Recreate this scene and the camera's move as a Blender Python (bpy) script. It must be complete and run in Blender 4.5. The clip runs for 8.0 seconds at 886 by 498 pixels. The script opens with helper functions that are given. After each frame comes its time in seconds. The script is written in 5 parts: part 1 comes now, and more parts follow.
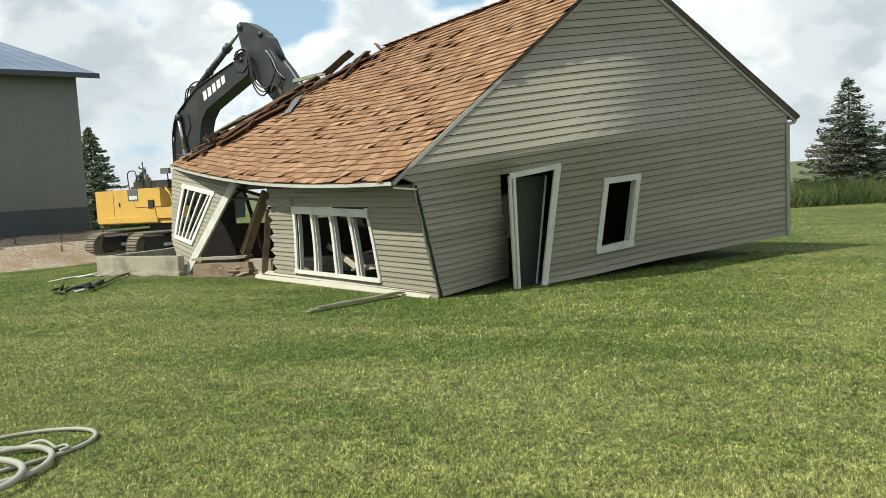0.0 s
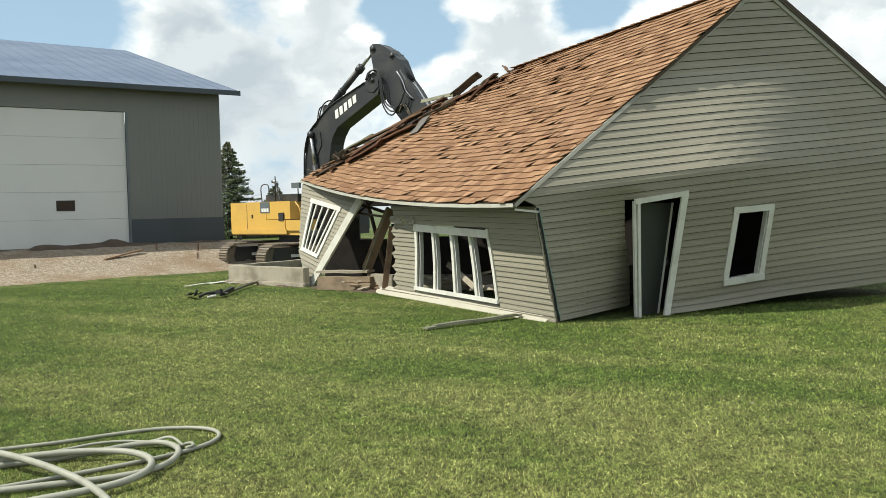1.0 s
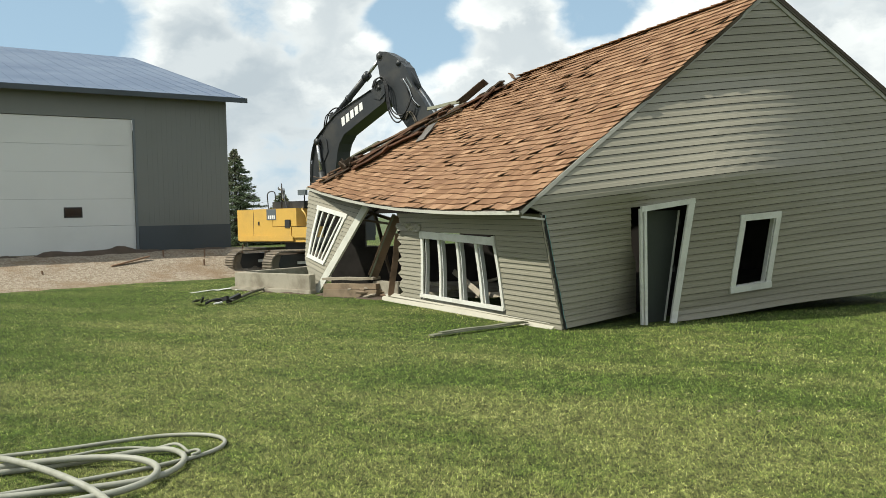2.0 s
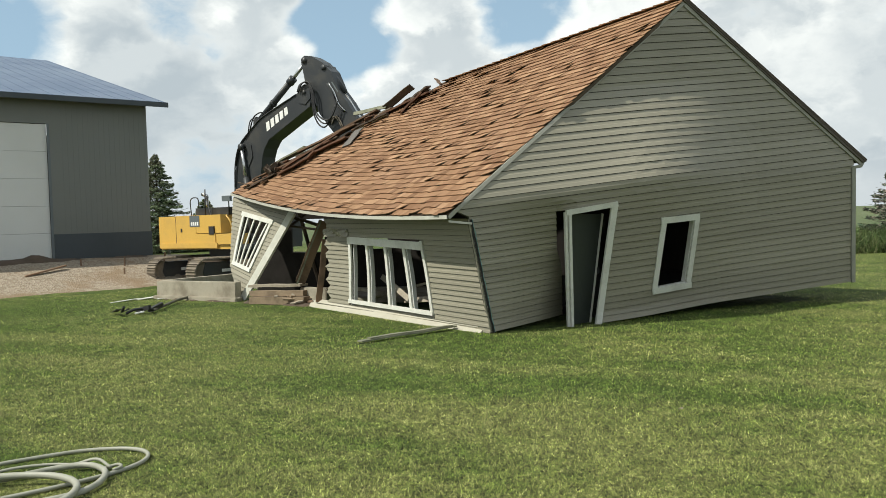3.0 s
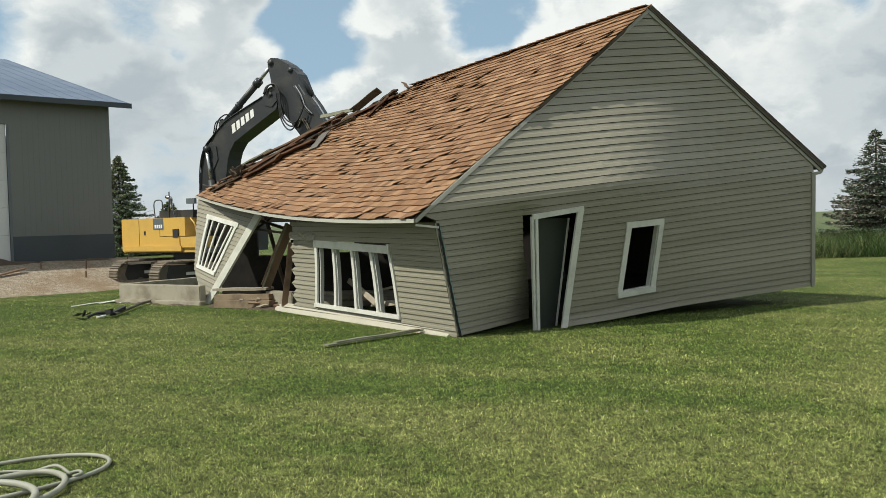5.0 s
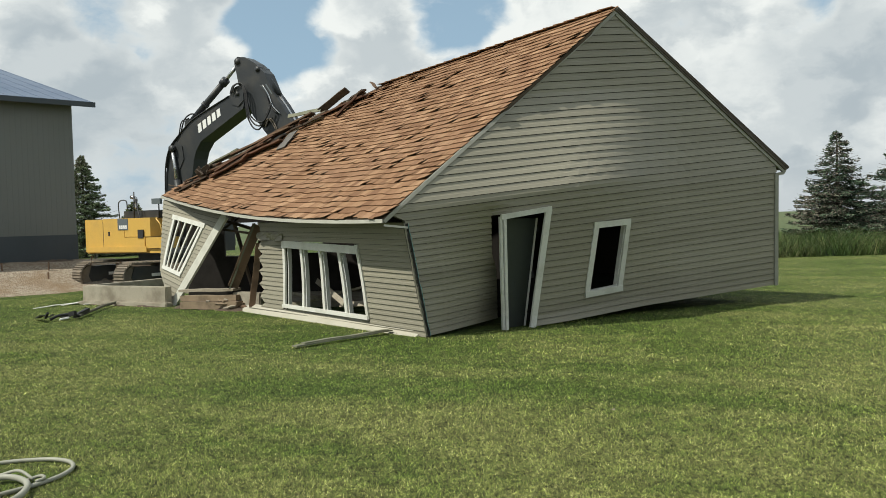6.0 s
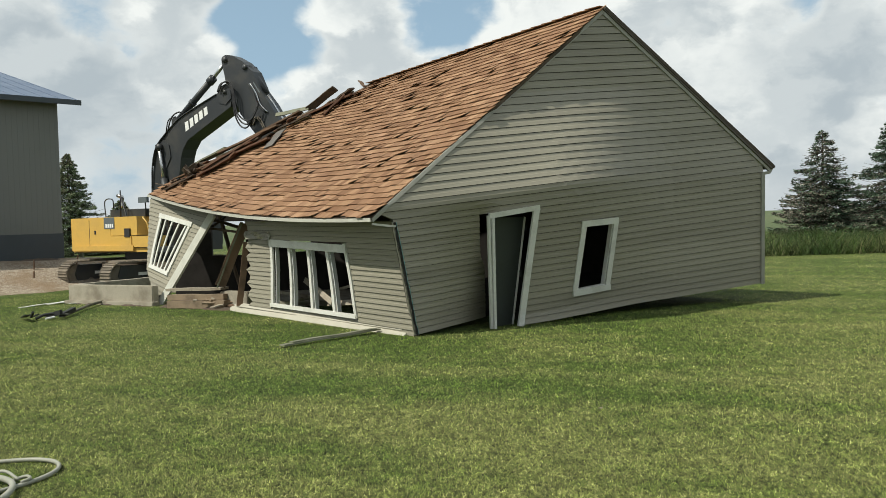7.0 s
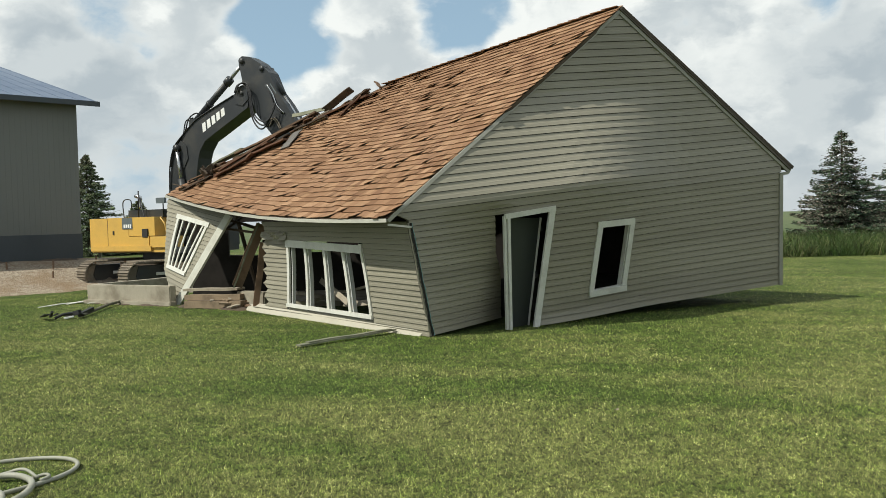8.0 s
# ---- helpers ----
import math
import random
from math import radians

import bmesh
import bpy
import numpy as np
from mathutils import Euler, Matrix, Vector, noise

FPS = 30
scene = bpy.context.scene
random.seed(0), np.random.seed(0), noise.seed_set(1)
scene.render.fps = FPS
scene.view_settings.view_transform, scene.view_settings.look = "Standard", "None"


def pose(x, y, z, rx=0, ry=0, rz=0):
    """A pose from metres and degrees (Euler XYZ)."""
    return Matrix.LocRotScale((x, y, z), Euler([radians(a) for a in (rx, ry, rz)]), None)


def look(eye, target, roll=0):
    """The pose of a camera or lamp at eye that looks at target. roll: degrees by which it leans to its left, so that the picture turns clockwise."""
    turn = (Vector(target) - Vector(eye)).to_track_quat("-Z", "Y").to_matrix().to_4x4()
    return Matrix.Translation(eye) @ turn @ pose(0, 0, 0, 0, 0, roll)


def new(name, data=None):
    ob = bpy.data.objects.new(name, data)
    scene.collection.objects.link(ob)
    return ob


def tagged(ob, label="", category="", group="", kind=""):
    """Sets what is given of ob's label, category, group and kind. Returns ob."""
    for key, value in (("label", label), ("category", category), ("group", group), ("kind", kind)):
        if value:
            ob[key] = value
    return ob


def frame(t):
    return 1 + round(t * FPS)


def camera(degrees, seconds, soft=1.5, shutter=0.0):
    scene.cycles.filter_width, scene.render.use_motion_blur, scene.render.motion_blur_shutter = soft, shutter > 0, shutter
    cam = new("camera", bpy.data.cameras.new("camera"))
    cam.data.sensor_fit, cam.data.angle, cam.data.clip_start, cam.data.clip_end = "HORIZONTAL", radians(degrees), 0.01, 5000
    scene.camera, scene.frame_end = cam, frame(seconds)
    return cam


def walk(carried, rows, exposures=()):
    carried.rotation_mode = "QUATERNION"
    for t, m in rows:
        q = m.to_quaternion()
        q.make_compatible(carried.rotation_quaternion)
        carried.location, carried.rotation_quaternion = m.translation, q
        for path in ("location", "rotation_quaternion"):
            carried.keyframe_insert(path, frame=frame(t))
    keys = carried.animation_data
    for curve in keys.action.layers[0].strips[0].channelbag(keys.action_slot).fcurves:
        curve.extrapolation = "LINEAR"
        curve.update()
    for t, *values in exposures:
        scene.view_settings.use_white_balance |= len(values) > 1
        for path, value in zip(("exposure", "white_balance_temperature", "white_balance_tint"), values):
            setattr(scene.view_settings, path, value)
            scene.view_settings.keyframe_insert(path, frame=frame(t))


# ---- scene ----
V = Vector
cam = camera(55.83, 8.0, soft=0.8)
EYE = (0.0, 0.0, 2.0)
PATH = [
    (0.0, -4.594, 3.388, 1.355), (0.5, -4.312, 2.849, 3.292), (1.0, -2.793, 1.359, 9.680),
    (1.2, -2.516, 1.152, 10.790), (2.3, -2.195, 1.546, 8.990), (2.5, -2.143, 1.711, 7.549),
    (3.0, -2.090, 1.779, 5.147), (3.5, -2.069, 1.787, 4.390), (4.0, -1.957, 1.749, 3.608),
    (4.5, -1.892, 1.621, 3.558), (6.0, -1.945, 1.599, 0.744), (6.5, -1.973, 1.608, 0.377),
    (7.0, -2.047, 1.575, -0.067), (7.5, -2.031, 1.573, 0.255), (8.0, -1.973, 1.538, 1.010),
]
walk(cam, [(t, pose(*EYE, 90 + p, r, y)) for t, p, r, y in PATH], exposures=[(0.0, 0.31, 6500, 5), (1.2, 0.28, 6500, 5), (2.5, 0.17, 6500, 5), (4.5, 0.0, 6500, 5), (6.0, -0.05, 6500, 5), (8.0, 0.0, 6500, 5)])

# ---------------------------------------------------------------- light
SUN = V((-0.700, -0.342, 1.0)).normalized()
sun_az = math.atan2(SUN.x, SUN.y)
world = bpy.data.worlds.new("sky")
scene.world = world
world.use_nodes = True


class Nodes:
    """Short notation for a node tree."""

    def __init__(self, tree):
        self.t = tree

    def add(self, kind, **kw):
        n = self.t.nodes.new(kind)
        for k, v in kw.items():
            if k == "ins":
                for key, val in v.items():
                    self.put(n.inputs[key], val)
            else:
                setattr(n, k, v)
        return n

    def put(self, socket, val):
        if isinstance(val, bpy.types.NodeSocket):
            self.t.links.new(val, socket)
        elif val is not None:
            if socket.type == "RGBA" and len(val) == 3:
                val = (*val, 1.0)
            socket.default_value = val

    def math(self, op, a, b=None, c=None, clamp=False):
        n = self.add("ShaderNodeMath", operation=op, use_clamp=clamp)
        for k, v in enumerate((a, b, c)):
            if v is not None:
                self.put(n.inputs[k], v)
        return n.outputs[0]

    def vmath(self, op, a, b=None, scale=None):
        n = self.add("ShaderNodeVectorMath", operation=op)
        self.put(n.inputs[0], a)
        if b is not None:
            self.put(n.inputs[1], b)
        if scale is not None:
            self.put(n.inputs[3], scale)
        return n.outputs["Value"] if op in ("DOT_PRODUCT", "DISTANCE", "LENGTH") else n.outputs[0]

    def noise(self, vec, scale, detail=4.0, rough=0.55, distort=0.0, out="Fac"):
        n = self.add("ShaderNodeTexNoise", ins={"Scale": scale, "Detail": detail, "Roughness": rough, "Distortion": distort})
        if vec is not None:
            self.put(n.inputs["Vector"], vec)
        return n.outputs[out]

    def ramp(self, val, lo, hi, a=0.0, b=1.0):
        n = self.add("ShaderNodeMapRange", interpolation_type="SMOOTHSTEP",
                     ins={"Value": val, "From Min": lo, "From Max": hi, "To Min": a, "To Max": b})
        return n.outputs[0]

    def mix(self, fac, a, b, blend="MIX"):
        n = self.add("ShaderNodeMix", data_type="RGBA", blend_type=blend)
        self.put(n.inputs[0], fac)
        self.put(n.inputs[6], a)
        self.put(n.inputs[7], b)
        return n.outputs[2]


# blue gaps and grey undersides of the cloud field: way, width in degrees, depth
GAPS = [((-0.352, 0.904, 0.246), 1.7, 0.5), ((-0.195, 0.952, 0.236), 1.8, 0.55), ((-0.165, 0.955, 0.250), 2.0, 0.45), ((-0.004, 0.974, 0.226), 1.9, 0.95), ((0.012, 0.980, 0.195), 1.4, 0.6),
        ((-0.560, 0.797, 0.228), 2.8, 0.5), ((0.365, 0.904, 0.224), 1.6, 0.4), ((-0.100, 0.968, 0.220), 2.4, -0.5), ((-0.285, 0.936, 0.205), 2.6, -0.4), ((-0.45, 0.87, 0.19), 3.0, -0.3), ((0.125, 0.97, 0.20), 2.6, -0.35), ((0.25, 0.945, 0.2), 4.0, -0.3)]
GREYS = [((-0.410, 0.890, 0.200), 4.5, 0.9), ((-0.366, 0.925, 0.096), 5.0, 0.7), ((0.400, 0.900, 0.175), 4.5, 0.7), ((0.29, 0.94, 0.19), 4.0, 0.35), ((-0.30, 0.95, 0.115), 3.5, 0.5), ((-0.147, 0.988, 0.043), 6.0, 0.3)]


def build_sky():
    w = Nodes(world.node_tree)
    world.node_tree.nodes.clear()
    sky = w.add("ShaderNodeTexSky", sky_type="NISHITA", sun_disc=False,
                sun_elevation=math.asin(SUN.z), sun_rotation=sun_az, air_density=1.0, dust_density=1.5)
    co = w.add("ShaderNodeTexCoord").outputs["Generated"]
    sep = w.add("ShaderNodeSeparateXYZ", ins={0: co})
    up = w.math("MAXIMUM", sep.outputs[2], 0.0)
    # cumulus: rounded billows, seen ever flatter towards the horizon
    flat = w.add("ShaderNodeCombineXYZ", ins={0: sep.outputs[0], 1: sep.outputs[1], 2: w.math("MULTIPLY", up, 1.5)}).outputs[0]
    off = w.vmath("ADD", flat, (3.1, 0.7, 1.9))
    warp = w.vmath("SCALE", w.noise(off, 9.0, 5.0, out="Color"), scale=0.10)
    p = w.vmath("ADD", off, warp)
    big = w.math("ADD", w.math("MULTIPLY", w.noise(p, 3.6, 6.0, 0.5), 1.7), -0.35)
    cover = w.math("ADD", big, w.ramp(up, 0.10, 0.60, 0.20, 0.02))
    way = w.vmath("NORMALIZE", co)
    sway = w.vmath("SUBTRACT", w.noise(off, 6.5, 3.0, 0.5, out="Color"), (0.5, 0.5, 0.5))
    bent = w.vmath("NORMALIZE", w.vmath("ADD", way, w.vmath("SCALE", sway, scale=0.13)))
    for d, wide, depth in GAPS:
        near = w.ramp(w.vmath("DOT_PRODUCT", bent, d), math.cos(radians(wide * 2.4)), math.cos(radians(wide * 0.2)))
        cover = w.math("SUBTRACT", cover, w.math("MULTIPLY", near, depth * 0.55))
    # cauliflower edges: rounded puffs at two sizes
    for size, amount in ((17.0, 0.16), (40.0, 0.07)):
        puff = w.add("ShaderNodeTexVoronoi", feature="SMOOTH_F1", ins={"Vector": p, "Scale": size, "Smoothness": 0.6}).outputs["Distance"]
        cover = w.math("SUBTRACT", cover, w.math("MULTIPLY", w.math("SUBTRACT", puff, 0.42), amount))
    cover = w.math("ADD", cover, w.math("MULTIPLY", w.math("SUBTRACT", w.noise(w.vmath("ADD", p, (1.7, 4.1, 0.3)), 12.0, 6.0, 0.6), 0.5), 0.45))
    mask = w.ramp(cover, 0.33, 0.60)
    # undersides are grey, the sunward billows and thin rims white
    lit = w.math("ADD", w.math("MULTIPLY", w.noise(w.vmath("ADD", p, tuple(SUN * 0.05)), 3.6, 9.0, 0.55), 1.7), -0.35)
    relief = w.math("SUBTRACT", big, lit)
    fine = w.add("ShaderNodeTexVoronoi", feature="SMOOTH_F1", ins={"Vector": p, "Scale": 16.0, "Smoothness": 0.8}).outputs["Distance"]
    shade = w.ramp(w.math("SUBTRACT", relief, w.math("MULTIPLY", w.math("SUBTRACT", fine, 0.4), 0.20)), -0.10, 0.08)
    body = w.ramp(w.noise(w.vmath("ADD", flat, (7.3, 2.2, 0.4)), 4.6, 6.0, 0.6), 0.36, 0.58)
    for d, wide, depth in GREYS:
        near = w.ramp(w.vmath("DOT_PRODUCT", way, d), math.cos(radians(wide)), math.cos(radians(wide * 0.2)))
        body = w.math("SUBTRACT", body, w.math("MULTIPLY", near, depth), clamp=True)
    rim = w.ramp(cover, 0.45, 0.80, 0.38, 0.0)
    tone = w.math("MULTIPLY", w.math("ADD", w.math("MULTIPLY", shade, 0.62), 0.38), w.math("ADD", w.math("MULTIPLY", body, 0.55), 0.45))
    tone = w.math("ADD", tone, rim, clamp=True)
    cloud = w.mix(tone, (5.4, 6.3, 7.2), (13.4, 13.5, 13.4))
    haze = w.ramp(up, 0.0, 0.07)
    clear = w.mix(w.ramp(up, 0.02, 0.5, 0.80, 0.55), sky.outputs[0], (6.0, 8.5, 11.0))
    col = w.mix(mask, clear, cloud)
    col = w.mix(haze, (8.6, 9.1, 9.6), col)
    bg = w.add("ShaderNodeBackground", ins={"Color": col, "Strength": 0.070})
    out = w.add("ShaderNodeOutputWorld")
    world.node_tree.links.new(bg.outputs[0], out.inputs[0])


build_sky()
sun = new("sun", bpy.data.lights.new("sun", "SUN"))
sun.data.energy, sun.data.angle, sun.data.color = 5.0, radians(0.6), (1.0, 0.94, 0.84)
sun.matrix_world = look(V((0, 0, 30)) + SUN * 20, (0, 0, 30))


# ---------------------------------------------------------------- materials
def material(name, rough=0.7, metal=0.0, spec=0.4):
    m = bpy.data.materials.new(name)
    m.use_nodes = True
    n = Nodes(m.node_tree)
    b = m.node_tree.nodes["Principled BSDF"]
    b.inputs["Roughness"].default_value, b.inputs["Metallic"].default_value = rough, metal
    b.inputs["Specular IOR Level"].default_value = spec
    return m, n, b


def bump(n, b, height, dist, strength=0.6):
    n.put(b.inputs["Normal"], n.add("ShaderNodeBump", ins={"Height": height, "Distance": dist, "Strength": strength}).outputs[0])


def rand(n):
    return n.add("ShaderNodeObjectInfo").outputs["Random"]


def place(n):
    return n.add("ShaderNodeNewGeometry").outputs["Position"]


def worn(name, base, dirt, rough=0.6, metal=0.0, spec=0.4, fine=40.0, coarse=1.3, amount=0.5, vary=0.0, rel=0.002, streak=(1, 1, 1)):
    """A surface with grain, stains at a larger scale, and a slight change from piece to piece."""
    m, n, b = material(name, rough, metal, spec)
    pos = n.vmath("MULTIPLY", place(n), streak)
    g = n.noise(pos, fine, 4.0, 0.6)
    c = n.noise(pos, coarse, 5.0, 0.6)
    col = n.mix(n.math("MULTIPLY", n.ramp(c, 0.42, 0.72), amount), base, dirt)
    col = n.mix(n.ramp(g, 0.3, 0.75, 0.0, 0.22), col, tuple(0.6 * v for v in base))
    if vary:
        k = n.math("ADD", n.math("MULTIPLY", rand(n), 2 * vary), 1.0 - vary)
        col = n.mix(1.0, col, n.add("ShaderNodeCombineColor", ins={0: k, 1: k, 2: k}).outputs[0], "MULTIPLY")
    n.put(b.inputs["Base Color"], col)
    n.put(b.inputs["Roughness"], n.ramp(c, 0.3, 0.8, rough - 0.08, min(1.0, rough + 0.1)))
    bump(n, b, g, rel)
    return m


SIDING = worn("vinyl siding", (0.272, 0.254, 0.198), (0.198, 0.182, 0.138), 0.5, coarse=0.8, amount=0.5, vary=0.07, rel=0.0015, streak=(0.35, 0.35, 1.6))
TRIM = worn("white trim", (0.64, 0.64, 0.59), (0.42, 0.41, 0.36), 0.5, coarse=2.5, amount=0.5)
CORNER = worn("corner post", (0.31, 0.305, 0.265), (0.20, 0.20, 0.17), 0.5, coarse=2.5)
FASCIA = worn("eave fascia", (0.46, 0.455, 0.40), (0.30, 0.29, 0.25), 0.5, coarse=2.0)
LUMBER = worn("old lumber", (0.185, 0.115, 0.072), (0.075, 0.052, 0.037), 0.85, fine=30, coarse=2.0, amount=0.8, vary=0.3, rel=0.004)
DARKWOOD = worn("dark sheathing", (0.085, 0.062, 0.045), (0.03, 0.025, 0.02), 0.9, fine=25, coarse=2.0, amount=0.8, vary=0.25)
# near-black colour carries the shade inside the garage
INSIDE = worn("shade-dark inside boards", (0.022, 0.018, 0.015), (0.012, 0.010, 0.009), 0.9, fine=25, coarse=2.0, amount=0.8)
# toned to stand in for the shadow line under each siding lap
SHEATH = worn("lap shadow sheathing", (0.090, 0.083, 0.066), (0.06, 0.055, 0.044), 0.9, fine=25, coarse=2.0, amount=0.8)
DUSTY = worn("dusty grey board", (0.30, 0.265, 0.205), (0.16, 0.13, 0.095), 0.9, fine=30, coarse=3.0, amount=0.8, rel=0.004)
GREYWOOD = worn("weathered plank", (0.19, 0.19, 0.135), (0.09, 0.10, 0.06), 0.85, fine=30, coarse=3.0, amount=0.8, rel=0.004)
CONCRETE = worn("concrete", (0.335, 0.305, 0.240), (0.155, 0.130, 0.095), 0.9, fine=30, coarse=1.7, amount=0.8, rel=0.006)
DOORPAINT = worn("door paint", (0.55, 0.56, 0.55), (0.36, 0.36, 0.35), 0.5, coarse=1.5)
BARNWALL = worn("grey steel wall", (0.155, 0.165, 0.155), (0.12, 0.13, 0.12), 0.55, coarse=0.3, amount=0.5)
BARNDARK = worn("dark steel wainscot", (0.052, 0.064, 0.075), (0.04, 0.05, 0.055), 0.55, coarse=0.5)
BARNROOF = worn("blue grey steel roof", (0.100, 0.140, 0.215), (0.085, 0.12, 0.185), 0.45, 0.2, coarse=0.3)
BARNDOOR = worn("white overhead door", (0.60, 0.61, 0.60), (0.50, 0.51, 0.50), 0.5, coarse=0.4, amount=0.4)
YELLOW = worn("machine yellow", (0.63, 0.395, 0.095), (0.42, 0.28, 0.10), 0.42, fine=20, coarse=1.5, amount=0.35)
BLACKPAINT = worn("black machine paint", (0.030, 0.033, 0.036), (0.07, 0.065, 0.055), 0.45, coarse=1.5, amount=0.6)
STEEL = worn("track steel", (0.17, 0.145, 0.115), (0.27, 0.22, 0.16), 0.75, 0.1, fine=15, coarse=3.0, amount=0.8, vary=0.15)
CHROME = worn("bright rod", (0.55, 0.55, 0.55), (0.35, 0.34, 0.32), 0.25, 0.9)
RUBBER = worn("black rubber", (0.02, 0.02, 0.022), (0.04, 0.04, 0.04), 0.6)
DECAL = worn("white decal", (0.80, 0.80, 0.78), (0.6, 0.6, 0.58), 0.5)
DECALGREY = worn("grey decal", (0.12, 0.14, 0.15), (0.09, 0.10, 0.11), 0.45)
HOSE = worn("pale grey hose", (0.29, 0.29, 0.24), (0.17, 0.175, 0.13), 0.6, fine=60, coarse=5.0, amount=0.6)
BARK = worn("bark", (0.10, 0.080, 0.062), (0.05, 0.042, 0.035), 0.95, fine=20, coarse=4.0, rel=0.02)
SOIL = worn("dug soil", (0.085, 0.060, 0.042), (0.045, 0.034, 0.026), 0.95, fine=8, coarse=1.5, amount=0.8, rel=0.03)
PLASTIC = worn("turquoise sheathing film", (0.20, 0.40, 0.40), (0.12, 0.25, 0.26), 0.5)

def shingle_material():
    m, n, b = material("asphalt shingle", 0.9, 0.0, 0.25)
    geo = n.add("ShaderNodeNewGeometry")
    k = n.math("FRACT", n.math("ADD", geo.outputs["Random Per Island"], rand(n)))
    pos = geo.outputs["Position"]
    big = n.noise(pos, 0.9, 4.0)
    g = n.noise(pos, 90.0, 3.0, 0.7)
    ramp = n.add("ShaderNodeValToRGB", ins={0: k})
    e = ramp.color_ramp.elements
    e[0].position, e[0].color = 0.0, (0.150, 0.078, 0.040, 1)
    e[1].position, e[1].color = 1.0, (0.345, 0.212, 0.124, 1)
    for at, c in ((0.3, (0.214, 0.120, 0.065, 1)), (0.6, (0.242, 0.138, 0.076, 1)), (0.85, (0.270, 0.162, 0.090, 1))):
        x = e.new(at)
        x.color = c
    col = n.mix(n.ramp(big, 0.45, 0.7, 0.0, 0.35), ramp.outputs[0], (0.25, 0.15, 0.095))
    col = n.mix(n.ramp(g, 0.35, 0.7, 0.0, 0.3), col, (0.16, 0.085, 0.05))
    n.put(b.inputs["Base Color"], col)
    bump(n, b, g, 0.004)
    return m


SHINGLE = shingle_material()


def glass_material():
    m, n, b = material("window glass", 0.03, 0.0, 0.5)
    b.inputs["Transmission Weight"].default_value = 1.0
    b.inputs["Base Color"].default_value = (0.8, 0.85, 0.83, 1)
    return m


GLASS = glass_material()


def turf(n, pos):
    """Where the turf is green and where it is dry: broad patches, mower swaths and tufts."""
    broad = n.noise(pos, 0.22, 5.0, 0.6)
    slant = n.add("ShaderNodeVectorRotate", rotation_type="Z_AXIS", ins={"Vector": pos, "Angle": 0.35}).outputs[0]
    swath = n.noise(n.vmath("MULTIPLY", slant, (0.14, 1.0, 1.0)), 0.9, 4.0, 0.6)
    tuft = n.noise(pos, 3.2, 5.0, 0.7)
    # turf turns greener along y, away from the camera
    far_green = n.ramp(n.add("ShaderNodeSeparateXYZ", ins={0: pos}).outputs[1], 5.0, 15.0, -0.030, 0.035)
    return n.math("SUBTRACT", n.math("ADD", n.math("ADD", n.math("MULTIPLY", broad, 0.42), n.math("MULTIPLY", swath, 0.30)), n.math("MULTIPLY", tuft, 0.28)), far_green)


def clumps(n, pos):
    """Close grain of the sward: noise paints light on tufts and dark gaps between them."""
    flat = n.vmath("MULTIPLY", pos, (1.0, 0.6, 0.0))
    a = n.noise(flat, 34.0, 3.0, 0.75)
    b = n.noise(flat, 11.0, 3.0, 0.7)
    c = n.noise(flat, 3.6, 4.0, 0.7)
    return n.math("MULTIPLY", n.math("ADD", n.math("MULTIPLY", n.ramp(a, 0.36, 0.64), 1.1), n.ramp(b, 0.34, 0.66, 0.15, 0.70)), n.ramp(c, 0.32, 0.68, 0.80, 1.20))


def lawn_material():
    m, n, b = material("mown lawn", 0.9, 0.0, 0.2)
    pos = place(n)
    dry = turf(n, pos)
    fine = n.noise(pos, 55.0, 4.0, 0.7)
    col = n.mix(n.ramp(dry, 0.41, 0.57), (0.060, 0.094, 0.017), (0.136, 0.152, 0.044))
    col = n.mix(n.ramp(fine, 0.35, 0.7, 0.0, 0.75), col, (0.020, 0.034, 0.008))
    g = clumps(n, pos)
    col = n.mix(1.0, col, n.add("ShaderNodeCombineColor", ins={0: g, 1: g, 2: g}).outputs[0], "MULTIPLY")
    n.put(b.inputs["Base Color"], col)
    bump(n, b, n.math("ADD", fine, n.math("MULTIPLY", dry, 2.0)), 0.03, 0.8)
    return m


def blade_material(name, a, bcol, dry, share, lawn=False):
    m, n, b = material(name, 0.7, 0.0, 0.25)
    geo = n.add("ShaderNodeNewGeometry")
    pos = geo.outputs["Position"]
    r = geo.outputs["Random Per Island"]
    big = turf(n, pos) if lawn else n.noise(pos, 0.35, 5.0, 0.6)
    col = n.mix(n.ramp(big, 0.41, 0.57), a, bcol)
    sel = n.math("ADD", n.math("MULTIPLY", r, 0.7), n.math("MULTIPLY", n.ramp(big, 0.36, 0.64), 0.45))
    col = n.mix(n.ramp(sel, 1.0 - share, 1.15 - share), col, dry)
    k = n.math("ADD", n.math("MULTIPLY", n.math("FRACT", n.math("MULTIPLY", r, 17.3)), 1.9), 0.13)
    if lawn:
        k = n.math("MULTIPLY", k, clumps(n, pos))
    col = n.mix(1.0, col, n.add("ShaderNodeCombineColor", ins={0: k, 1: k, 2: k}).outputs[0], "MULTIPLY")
    n.put(b.inputs["Base Color"], col)
    return m


LAWN = lawn_material()
BLADE = blade_material("grass blade", (0.122, 0.178, 0.028), (0.245, 0.280, 0.070), (0.350, 0.340, 0.145), 0.38, True)
TALL = blade_material("tall grass", (0.028, 0.058, 0.012), (0.042, 0.070, 0.016), (0.14, 0.14, 0.065), 0.16)
NEEDLE = blade_material("spruce needles", (0.052, 0.086, 0.052), (0.074, 0.106, 0.066), (0.150, 0.135, 0.108), 0.38)
